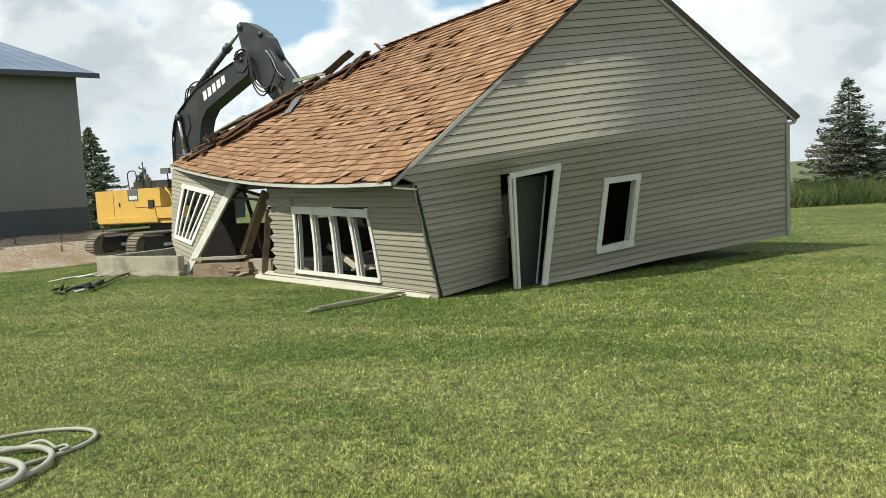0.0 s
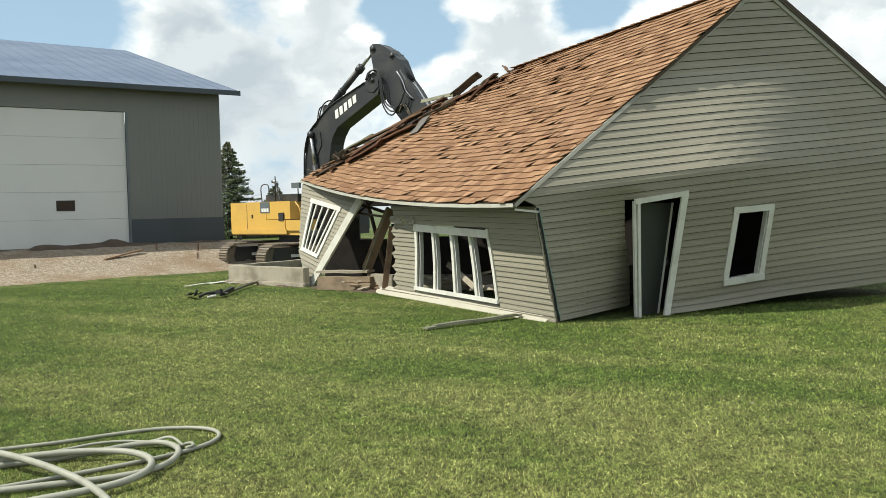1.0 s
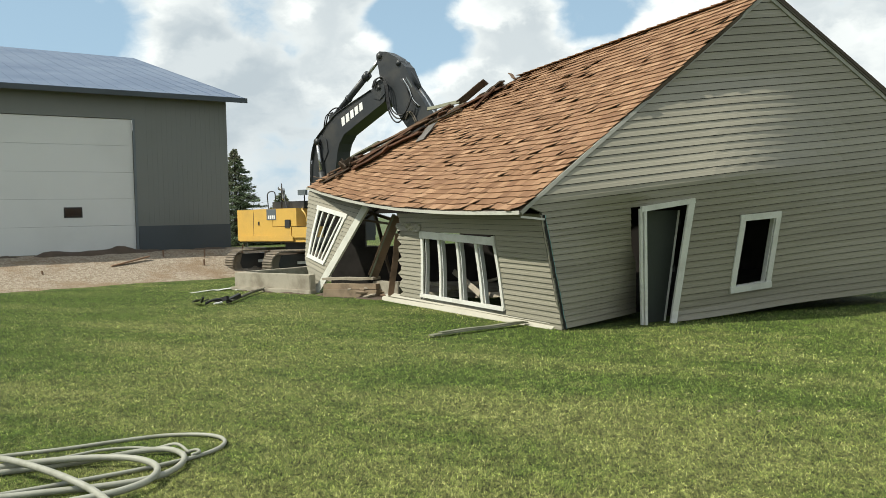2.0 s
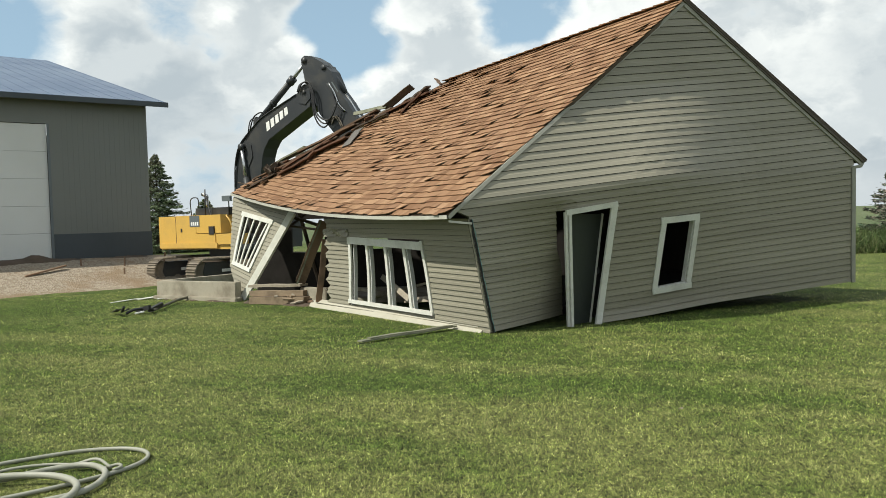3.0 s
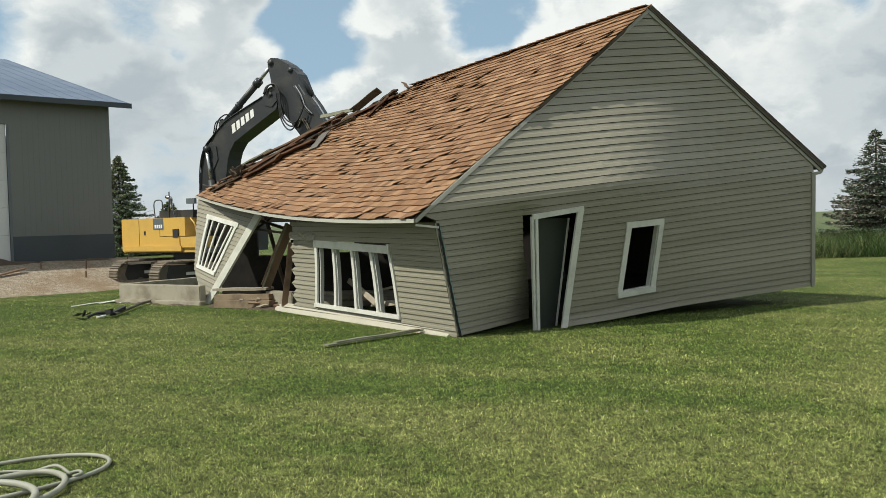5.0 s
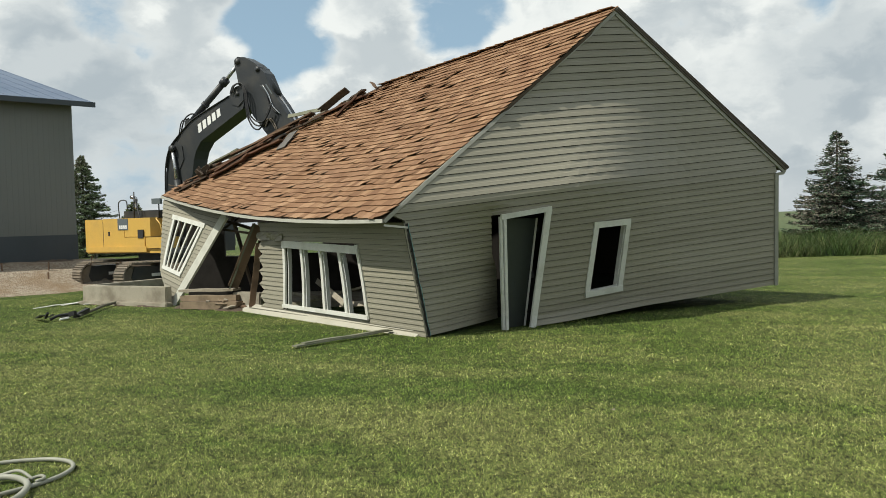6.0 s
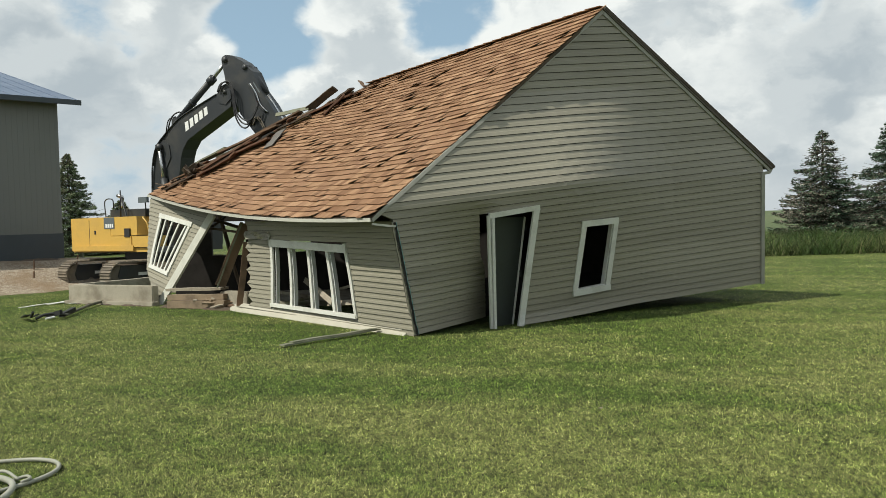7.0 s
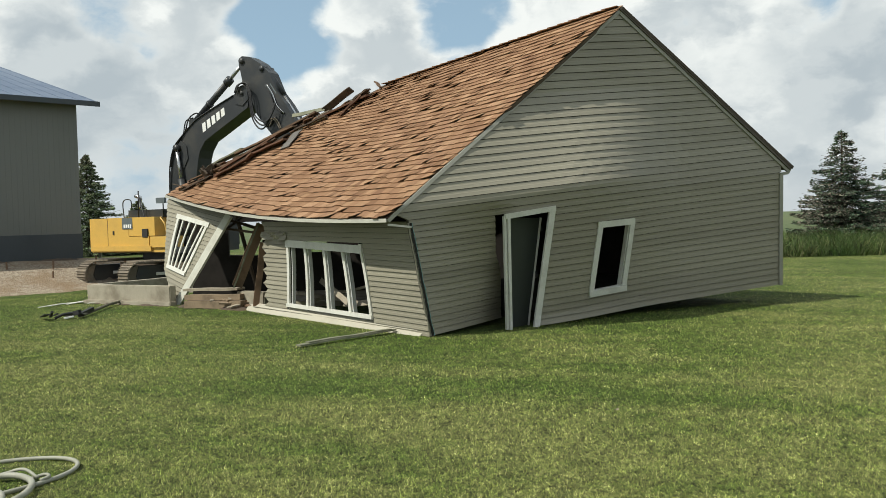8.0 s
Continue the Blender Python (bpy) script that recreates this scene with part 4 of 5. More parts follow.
# dark tool with a long handle, and pale strips
tool = thing("pole_saw", "dark long-handled pole tool lying on the grass", "tool", (-8.9, 19.5, 0.0))
bm = bmesh.new()
tube(bm, [(-8.62, 18.85, 0.05), (-8.95, 21.0, 0.08), (-9.05, 22.7, 0.08)], 0.035, 8)
part("pole", bm, worn("dull pole", (0.10, 0.10, 0.07), (0.05, 0.05, 0.04), 0.6), tool)
bm = bmesh.new()
beam(bm, (-9.55, 18.9, 0.04), (-9.1, 18.2, 0.16), 0.12, 0.02)
part("blade", bm, RUBBER, tool)
bm = bmesh.new()
tube(bm, curve([(-9.05, 18.45, 0.04), (-8.95, 18.55, 0.10), (-8.8, 18.7, 0.12), (-8.65, 18.75, 0.10), (-8.58, 18.85, 0.06)], 5), 0.032, 8)
part("motor_housing", bm, RUBBER, tool, smooth=True)
bm = bmesh.new()
beam(bm, (-8.78, 18.32, 0.05), (-8.62, 18.44, 0.08), 0.06, 0.03)
part("guard", bm, DECAL, tool, "pale guard")
for p, q, w, d in (((-9.30, 18.75, 0.05), (-9.05, 18.35, 0.20), 0.05, 0.04), ((-9.0, 18.9, 0.05), (-8.55, 18.6, 0.16), 0.07, 0.10), ((-8.72, 18.95, 0.05), (-8.66, 19.5, 0.14), 0.09, 0.09), ((-9.42, 19.1, 0.03), (-9.2, 18.9, 0.10), 0.03, 0.03)):
    bm = bmesh.new()
    beam(bm, p, q, w, d)
    soften(bm, 0.008, 1)
    part("bracket", bm, RUBBER, tool)
for p, q, w in (((-10.9, 21.4, 0.03), (-10.2, 23.0, 0.05), 0.10), ((-10.5, 22.1, 0.03), (-9.9, 23.1, 0.06), 0.12), ((-9.95, 22.15, 0.03), (-9.7, 22.5, 0.04), 0.08)):
    loose("siding_scrap", "pale siding strip lying on the grass", "scrap", p, q, w, 0.015, TRIM, group="siding scraps")

# hoses on the grass
def hose(points, radius, label):
    bm = bmesh.new()
    tube(bm, curve([(x, y, z) for x, y, z in points], 7), radius, 10)
    tagged(part("hose", bm, HOSE, smooth=True), label, "hose", "hoses on the lawn")


hose([(-7.2, 5.0, 0.02), (-5.9, 5.75, 0.02), (-4.98, 6.35, 0.02), (-4.61, 6.59, 0.02), (-4.25, 6.89, 0.02), (-3.94, 7.10, 0.02), (-3.61, 7.15, 0.025), (-3.38, 7.07, 0.03), (-3.25, 6.91, 0.03), (-3.23, 6.70, 0.025), (-3.34, 6.44, 0.02), (-3.58, 6.12, 0.02), (-3.95, 5.75, 0.02), (-4.28, 5.44, 0.02), (-5.4, 4.5, 0.02)], 0.018, "pale grey thin hose looped on the lawn")
hose([(-6.4, 4.2, 0.03), (-5.3, 5.3, 0.03), (-4.70, 5.85, 0.03), (-4.40, 6.05, 0.03), (-4.11, 6.27, 0.035), (-3.84, 6.52, 0.04), (-3.62, 6.57, 0.05), (-3.42, 6.45, 0.05), (-3.31, 6.26, 0.05), (-3.29, 6.05, 0.04), (-3.38, 5.86, 0.03), (-3.62, 5.66, 0.03), (-4.02, 5.45, 0.03), (-4.6, 5.1, 0.03), (-5.6, 4.3, 0.03)], 0.025, "thick pale grey hose looped on the lawn")
hose([(-5.6, 5.3, 0.04), (-5.0, 5.72, 0.05), (-4.65, 5.92, 0.07), (-4.35, 6.06, 0.08), (-4.03, 6.18, 0.08), (-3.73, 6.19, 0.08), (-3.50, 6.09, 0.08), (-3.35, 5.92, 0.08), (-3.30, 5.70, 0.07), (-3.38, 5.50, 0.06), (-3.56, 5.33, 0.05), (-3.95, 5.02, 0.04), (-4.7, 4.3, 0.04)], 0.027, "thick pale grey hose looped on the lawn")
hose([(-5.6, 6.3, 0.05), (-5.02, 6.02, 0.08), (-4.67, 5.90, 0.13), (-4.24, 5.72, 0.13), (-3.83, 5.53, 0.11), (-3.52, 5.38, 0.07), (-3.2, 5.1, 0.04), (-2.95, 4.6, 0.04)], 0.027, "thick pale grey hose crossing the coil")
hose([(-5.4, 5.5, 0.02), (-4.82, 6.0, 0.02), (-4.44, 6.33, 0.025), (-4.23, 6.55, 0.03), (-4.00, 6.65, 0.03), (-3.78, 6.66, 0.03), (-3.55, 6.60, 0.09), (-3.38, 6.50, 0.05)], 0.013, "thin pale cord beside the hose coil")
bm = bmesh.new()
tube(bm, curve([(-3.45, 6.55, 0.03), (-3.36, 6.58, 0.05), (-3.30, 6.52, 0.05), (-3.34, 6.46, 0.04)], 5), 0.014, 8)
tagged(part("hose_clip", bm, HOSE, smooth=True), "small pale looped hose tie", "hose tie")

# ---------------------------------------------------------------- excavator
EP = V((-9.6, 28.6, 0.0))
EH = V((0.88, -0.475, 0.0)).normalized()
EL = V((-EH.y, EH.x, 0.0))
exc = thing("excavator", "yellow and black tracked excavator with its arm over the roof", "excavator", EP)
UP_M = Matrix(((EH.x, EL.x, 0, EP.x), (EH.y, EL.y, 0, EP.y), (0, 0, 1, 0), (0, 0, 0, 1)))


def ebox(name, x0, x1, y0, y1, z0, z1, mat, r=0.05, label="", parent=exc, seg=3):
    bm = bmesh.new()
    hexa(bm, [UP_M @ V(p) for p in ((x0, y0, z0), (x1, y0, z0), (x1, y1, z0), (x0, y1, z0))], [UP_M @ V(p) for p in ((x0, y0, z1), (x1, y0, z1), (x1, y1, z1), (x0, y1, z1))])
    if r:
        soften(bm, r, seg)
    return part(name, bm, mat, parent, label, smooth=False)


# undercarriage: two belts of track shoes round their frames
TH = V((0.62, 0.78, 0.0)).normalized()
TLF = V((-TH.y, TH.x, 0.0))


def track(side):
    c = EP + V((-0.70, 0.60, 0)) + TLF * side * 1.35
    bm = bmesh.new()
    L, r = 1.95, 0.40
    fr = [c + TH * x + V((0, 0, z)) for x, z in ((-L, 0.22), (L, 0.22), (L + 0.1, 0.45), (L, 0.78), (-L, 0.78), (-L - 0.1, 0.45))]
    hexa(bm, [p - TLF * 0.2 for p in fr], [p + TLF * 0.2 for p in fr])
    base = part("track_frame", bm, BLACKPAINT, exc)
    bm = bmesh.new()
    beam(bm, c - TH * 1.35 - TLF * 0.21 + V((0, 0, 0.5)), c - TH * 1.0 - TLF * 0.21 + V((0, 0, 0.5)), 0.02, 0.10)
    part("decal", bm, DECAL, base, "white arrow mark")
    loop = []
    n_s, n_r = 24, 8
    for k in range(n_s):
        loop.append((-L + 2 * L * k / n_s, 0.90, 0.0))
    for k in range(n_r):
        a = math.pi * k / n_r
        loop.append((L + r * 1.08 * math.sin(a), 0.47 + 0.43 * math.cos(a), -a))
    for k in range(n_s):
        loop.append((L - 2 * L * k / n_s, 0.04, math.pi))
    for k in range(n_r):
        a = math.pi + math.pi * k / n_r
        loop.append((-L + r * 1.08 * math.sin(a), 0.47 + 0.43 * math.cos(a), -a))
    bm = bmesh.new()
    hexa(bm, [V(p) for p in ((-0.085, -0.3, -0.02), (0.085, -0.3, -0.02), (0.085, 0.3, -0.02), (-0.085, 0.3, -0.02))], [V(p) for p in ((-0.085, -0.3, 0.02), (0.085, -0.3, 0.02), (0.085, 0.3, 0.02), (-0.085, 0.3, 0.02))])
    for gx in (-0.06, 0.05):
        hexa(bm, [V(p) for p in ((gx - 0.012, -0.3, 0.018), (gx + 0.012, -0.3, 0.018), (gx + 0.012, 0.3, 0.018), (gx - 0.012, 0.3, 0.018))], [V(p) for p in ((gx - 0.008, -0.3, 0.055), (gx + 0.008, -0.3, 0.055), (gx + 0.008, 0.3, 0.055), (gx - 0.008, 0.3, 0.055))])
    me = bpy.data.meshes.new("track_shoe")
    bm.to_mesh(me)
    bm.free()
    me.materials.append(STEEL)
    rot = Matrix(((TH.x, TLF.x, 0, 0), (TH.y, TLF.y, 0, 0), (0, 0, 1, 0), (0, 0, 0, 1)))
    for x, z, a in loop:
        sh = new("track_shoe", me)
        attach(sh, exc)
        sh.matrix_basis = Matrix.Translation(c + TH * x + V((0, 0, z))) @ rot @ Matrix.Rotation(-a, 4, "Y")
    for x, rr in ((-L, 0.34), (L, 0.34)):
        bm = bmesh.new()
        tube(bm, [c + TH * x - TLF * 0.16 + V((0, 0, 0.47)), c + TH * x + TLF * 0.16 + V((0, 0, 0.47))], rr, 18)
        part("sprocket" if x > 0 else "idler", bm, STEEL, exc)
    for k in range(6):
        x = -1.5 + 0.6 * k
        bm = bmesh.new()
        tube(bm, [c + TH * x - TLF * 0.23 + V((0, 0, 0.2)), c + TH * x + TLF * 0.23 + V((0, 0, 0.2))], 0.13, 12)
        part("roller", bm, STEEL, exc)


track(1)
track(-1)
ebox("car_body", -1.75, 1.75, -1.05, 1.05, 0.32, 0.86, worn("dusty dark frame", (0.085, 0.065, 0.048), (0.15, 0.115, 0.08), 0.9, coarse=2.0, amount=0.8), 0.06, "dirt-caked track frame")
ebox("turntable", -0.9, 0.9, -0.8, 0.8, 0.75, 1.2, BLACKPAINT, 0.05)
ebox("deck", -2.3, 1.6, -1.22, 1.22, 1.18, 1.36, BLACKPAINT, 0.03)
cw = ebox("counterweight", -2.95, -2.05, -1.27, 1.27, 1.26, 2.36, YELLOW, 0.30, "yellow rounded counterweight", seg=5)
panel = ebox("side_door", -2.03, -1.0, -1.27, -0.5, 1.34, 2.37, YELLOW, 0.10)
ebox("lower_lip", -2.85, 0.10, -1.33, -1.20, 1.24, 1.42, YELLOW, 0.05, "yellow lower flange")
ebox("door_seam", -2.045, -2.03, -1.275, -1.20, 1.42, 2.28, BLACKPAINT, 0.0, parent=panel)
ebox("latch", -1.78, -1.71, -1.285, -1.26, 1.80, 1.93, RUBBER, 0.0, parent=panel)
ebox("decal", -1.30, -0.80, -1.281, -1.272, 1.98, 2.36, DECALGREY, 0.0, "grey model plate with pale bars", parent=panel)
for k in range(4):
    ebox("decal_bar", -1.22 + k * 0.10, -1.15 + k * 0.10, -1.285, -1.281, 2.02, 2.14, DECAL, 0.0, parent=panel)
panel2 = ebox("side_door", -0.98, 0.25, -1.27, -0.5, 1.75, 2.37, YELLOW, 0.06)
ebox("tool_box", -0.98, 0.0, -1.30, -0.5, 1.36, 1.73, YELLOW, 0.06)
ebox("step_box", 0.05, 0.85, -1.30, -0.6, 1.36, 1.72, YELLOW, 0.05)
ebox("fuel_cap", -0.30, -0.05, -1.32, -1.27, 1.70, 1.98, RUBBER, 0.02)
ebox("hood", -1.35, 0.3, -0.95, 0.65, 2.36, 2.62, BLACKPAINT, 0.08, "black engine hood")
ebox("lower_trim", -2.9, 0.9, -1.24, -1.0, 1.20, 1.34, YELLOW, 0.03)
ebox("cab", -0.2, 1.6, 0.35, 1.25, 1.36, 3.05, BLACKPAINT, 0.10, "dark cab")
ebox("boom_bracket", 0.2, 1.1, -0.35, 0.30, 1.36, 2.3, BLACKPAINT, 0.05)


def rod(name, pts, radius, mat, label="", smooth_=True):
    bm = bmesh.new()
    tube(bm, [UP_M @ V(p) for p in pts], radius, 12)
    return part(name, bm, mat, exc, label, smooth=smooth_)


rod("exhaust", curve([(-1.75, -0.1, 2.70), (-1.75, -0.1, 2.95), (-1.72, -0.12, 3.08), (-1.92, -0.14, 3.14)], 4), 0.065, CHROME, "bright exhaust stack")
rod("handrail", curve([(-2.35, -0.3, 2.36), (-2.38, -0.3, 2.95), (-2.0, -0.3, 3.0), (-1.95, -0.3, 2.7)], 4), 0.02, BLACKPAINT)
rod("antenna", [(-0.62, -1.15, 2.35), (-0.60, -1.15, 3.25)], 0.022, RUBBER)
rod("handrail", [(-0.60, -1.15, 3.1), (-0.15, -1.22, 2.05), (-0.12, -1.22, 1.7)], 0.022, RUBBER)
rod("grab_rail", curve([(0.85, -1.25, 1.5), (0.75, -1.28, 2.1), (0.55, -1.26, 2.3), (0.5, -1.2, 2.35)], 4), 0.025, YELLOW)
rod("mirror_arm", [(0.62, -1.2, 2.35), (0.72, -1.3, 2.85)], 0.02, RUBBER)
ebox("mirror", 0.48, 0.86, -1.38, -1.28, 2.80, 2.98, DECALGREY, 0.04)

BO = 0.0  # the arm swings in the machine's middle plane


def arm(name, outline, width, mat, r, label="", parent=exc):
    bm = bmesh.new()
    solid(bm, outline, width, UP_M)
    soften(bm, r, 2)
    return part(name, bm, mat, parent, label)


boom = arm("boom", [(0.05, 1.75), (-0.14, 2.6), (0.0, 3.72), (0.16, 4.35), (0.37, 4.80), (0.76, 5.16), (1.05, 5.37), (1.47, 5.63), (3.03, 6.21), (3.17, 6.32), (3.51, 6.38), (3.63, 6.27), (3.65, 5.99), (3.58, 5.74), (1.70, 4.83), (1.46, 4.53), (1.36, 4.27), (1.29, 3.89), (1.05, 2.8), (0.75, 1.75)], 0.62, BLACKPAINT, 0.03, "black boom")
stick = arm("dipper_arm", [(3.20, 7.20), (3.24, 7.35), (3.35, 7.41), (3.64, 7.36), (4.05, 7.13), (4.44, 6.78), (4.73, 6.16), (5.07, 5.75), (6.15, 4.15), (5.75, 3.85), (4.95, 4.30), (4.28, 5.06), (3.89, 5.51), (3.67, 6.06), (3.35, 6.50), (3.30, 6.78)], 0.46, BLACKPAINT, 0.03, "black dipper arm")
arm("bucket", [(5.6, 4.1), (6.2, 3.9), (6.35, 3.3), (5.9, 2.8), (5.2, 2.7), (4.9, 3.1), (5.4, 3.2)], 1.2, BLACKPAINT, 0.04, "dark bucket inside the roof")
arm("boom_nose_plate", [(3.05, 6.16), (3.20, 6.40), (3.42, 6.47), (3.62, 6.36), (3.64, 6.0), (3.40, 5.82), (3.12, 5.90)], 0.68, BLACKPAINT, 0.02, "black plate at the boom nose")
arm("boom_bracket", [(0.34, 4.45), (0.42, 4.78), (0.62, 4.90), (0.86, 4.72), (0.92, 4.30), (0.70, 3.95)], 0.68, BLACKPAINT, 0.03)
for k in range(5):
    t = k * 0.212
    o = [(1.62 + t, 5.10 + t * 0.50), (1.77 + t, 5.17 + t * 0.50), (1.74 + t, 5.45 + t * 0.46), (1.59 + t, 5.39 + t * 0.46)]
    bm = bmesh.new()
    hexa(bm, [UP_M @ V((x, -0.316, z)) for x, z in o], [UP_M @ V((x, -0.312, z)) for x, z in o])
    part("decal_bar", bm, DECAL, boom, "white decal bar")
for x0, z0, x1, z1 in ((4.30, 6.40, 4.62, 5.92), (4.46, 6.42, 4.70, 6.08)):
    bm = bmesh.new()
    o = [(x0, z0), (x0 + 0.035, z0 + 0.02), (x1 + 0.035, z1 + 0.02), (x1, z1)]
    hexa(bm, [UP_M @ V((x, -0.236, z)) for x, z in o], [UP_M @ V((x, -0.232, z)) for x, z in o])
    part("decal_bar", bm, DECALGREY, stick, "grey decal bar")
rod("arm_cylinder", [(0.92, 0, 5.50), (1.73, 0, 6.12), (2.50, 0, 6.70)], 0.105, BLACKPAINT)
rod("arm_cylinder_rod", [(2.45, 0, 6.66), (3.12, 0, 7.20)], 0.06, CHROME, "bright cylinder rod")
rod("cylinder_collar", [(2.44, 0, 6.655), (2.62, 0, 6.79)], 0.14, BLACKPAINT)
rod("cylinder_band", [(1.62, 0, 6.035), (1.70, 0, 6.095)], 0.13, BLACKPAINT)
arm("cylinder_lug", [(0.78, 5.20), (0.80, 5.58), (0.96, 5.66), (1.12, 5.55), (1.20, 5.44)], 0.24, BLACKPAINT, 0.02)
rod("bucket_cylinder", [(4.15, 0, 6.98), (4.80, 0, 6.08)], 0.095, BLACKPAINT)
rod("bucket_cylinder_rod", [(4.70, 0, 6.20), (5.75, 0, 4.75)], 0.05, CHROME, "bright cylinder rod")
for y in (-0.42, 0.42):
    rod("boom_cylinder", [(0.95, y, 1.7), (0.66, y, 3.6)], 0.11, BLACKPAINT)
    rod("boom_cylinder_rod", [(0.67, y, 3.5), (0.50, y, 4.64)], 0.065, CHROME)
    rod("pivot_pin", [(0.50, y - 0.08, 4.66), (0.50, y + 0.08, 4.66)], 0.11, BLACKPAINT)
rod("pivot_pin", [(3.39, -0.38, 6.22), (3.39, 0.38, 6.22)], 0.07, BLACKPAINT)
rod("pivot_pin", [(3.34, -0.28, 7.26), (3.34, 0.28, 7.26)], 0.10, BLACKPAINT)
rod("pivot_pin", [(4.16, -0.27, 6.93), (4.16, 0.27, 6.93)], 0.09, BLACKPAINT)
for k in range(3):
    y = -0.36 - 0.035 * k
    dx = 0.07 * k
    rod("hydraulic_hose", curve([(3.10 + dx, y, 6.25), (3.24 + dx, y, 6.48), (3.52 + dx, y, 6.50), (3.70 + dx, y, 6.20), (3.74 + dx, y, 5.85), (3.80 + 1.2 * dx, y, 5.45 + 0.3 * dx), (3.99 + 1.6 * dx, y, 5.12 + 1.1 * dx), (4.23 + 1.9 * dx, y, 5.02 + 1.6 * dx), (4.45 + 2.0 * dx, y, 5.20 + 2.2 * dx), (4.62 + 1.6 * dx, y, 5.55 + 1.6 * dx)], 5), 0.024, RUBBER)
for k in range(2):
    rod("arm_pipe", curve([(4.28 + 0.08 * k, -0.25, 6.40), (4.50 + 0.09 * k, -0.26, 6.10), (4.66 + 0.10 * k, -0.27, 5.72), (4.95 + 0.08 * k, -0.26, 5.45)], 4), 0.02, CHROME if k else RUBBER)
    rod("arm_pipe", curve([(4.30 + 0.12 * k, -0.25, 5.10), (4.52 + 0.10 * k, -0.28, 5.32), (4.70 + 0.08 * k, -0.28, 5.22), (4.86 + 0.06 * k, -0.26, 4.95)], 4), 0.022, STEEL)
rod("boom_pipe", curve([(0.08, -0.33, 4.05), (0.28, -0.33, 4.60), (0.64, -0.33, 5.03), (1.02, -0.33, 5.33), (1.50, -0.33, 5.62), (3.0, -0.33, 6.18)], 4), 0.022, BLACKPAINT)
rod("hydraulic_hose", curve([(0.85, -0.34, 5.20), (0.98, -0.36, 5.48), (1.10, -0.34, 5.66), (1.32, -0.3, 5.76), (1.46, -0.2, 5.70), (1.52, -0.12, 5.58)], 5), 0.024, RUBBER)
rod("hydraulic_hose", curve([(0.02, -0.35, 3.3), (0.10, -0.37, 4.1), (0.32, -0.37, 4.70), (0.75, -0.34, 5.12)], 5), 0.024, RUBBER)
rod("hydraulic_hose", curve([(0.75, -0.34, 5.10), (0.92, -0.37, 5.52), (1.20, -0.32, 5.62)], 5), 0.02, RUBBER)

# rails beyond the machine
rail = thing("rail_fence", "pale two-rail fence beyond the excavator", "fence", (-13.4, 33.5, 0.0))
for z in (0.75, 1.15):
    bm = bmesh.new()
    beam(bm, (-15.0, 33.6, z), (-11.0, 35.0, z + 0.02), 0.05, 0.10)
    part("rail", bm, GREYWOOD, rail)
for k in range(3):
    bm = bmesh.new()
    beam(bm, (-14.6 + 1.7 * k, 33.8 + 0.6 * k, -0.1), (-14.6 + 1.7 * k, 33.8 + 0.6 * k, 1.3), 0.10, 0.10)
    part("post", bm, GREYWOOD, rail)


# ---------------------------------------------------------------- broken boards along the torn edge
def on_roof(a, b, off):
    return roof_point(a, b, off)


REDBOARD = worn("reddish torn board", (0.150, 0.078, 0.048), (0.070, 0.040, 0.028), 0.85, fine=30, coarse=2.0, amount=0.7, rel=0.006)
rng = random.Random(21)
scraps = [
    (0.871, 0.179, 0.08, 0.868, 0.321, 0.10, 0.24, REDBOARD), (0.894, 0.372, 0.08, 0.858, 0.493, 0.10, 0.26, REDBOARD),
    (0.928, 0.583, 0.08, 0.884, 0.690, 0.10, 0.12, DARKWOOD), (0.890, 0.218, 0.12, 0.951, 0.564, 0.14, 0.20, REDBOARD),
    (0.968, 0.357, 0.14, 0.938, 0.599, 0.16, 0.24, LUMBER), (0.984, 0.239, 0.10, 0.972, 0.396, 0.16, 0.26, GREYWOOD),
    (0.974, 0.490, 0.10, 0.979, 0.729, 0.14, 0.28, LUMBER), (0.873, 0.320, 0.06, 0.881, 0.367, 0.14, 0.30, REDBOARD),
    (0.805, 0.680, 0.06, 0.869, 0.828, 0.14, 0.20, REDBOARD), (0.910, 0.835, 0.10, 0.886, 0.878, 0.18, 0.22, DARKWOOD),
    (0.932, 0.700, 0.06, 0.860, 0.850, 0.08, 0.26, REDBOARD), (0.905, 0.240, 0.05, 0.900, 0.420, 0.07, 0.18, DARKWOOD),
]
for a0, b0, l0, a1, b1, l1, w, mat in scraps:
    loose("roof_board", "splintered brown roof board at the torn edge", "board", on_roof(a0, b0, l0), on_roof(a1, b1, l1), w, 0.04, mat, (-0.35 + rng.uniform(-0.25, 0.25), 0.1, 0.9), "torn roof boards")
loose("roof_board", "dark roof board sticking up at the ridge", "board", on_roof(0.985, 0.760, 0.10), on_roof(0.900, 0.836, 0.37), 0.18, 0.04, DARKWOOD, (0.6, -0.7, 0.2), "torn roof boards")
loose("roof_board", "pale splinter of wood above the torn edge", "board", on_roof(0.975, 0.76, 0.14), on_roof(1.045, 0.682, 0.28), 0.10, 0.03, GREYWOOD, (0.6, -0.7, 0.2), "torn roof boards")
loose("roof_board", "short pale splinter at the ridge end", "board", on_roof(0.895, 0.926, 0.06), on_roof(0.955, 0.965, 0.20), 0.10, 0.03, LUMBER, (0.6, -0.7, 0.2), "torn roof boards")
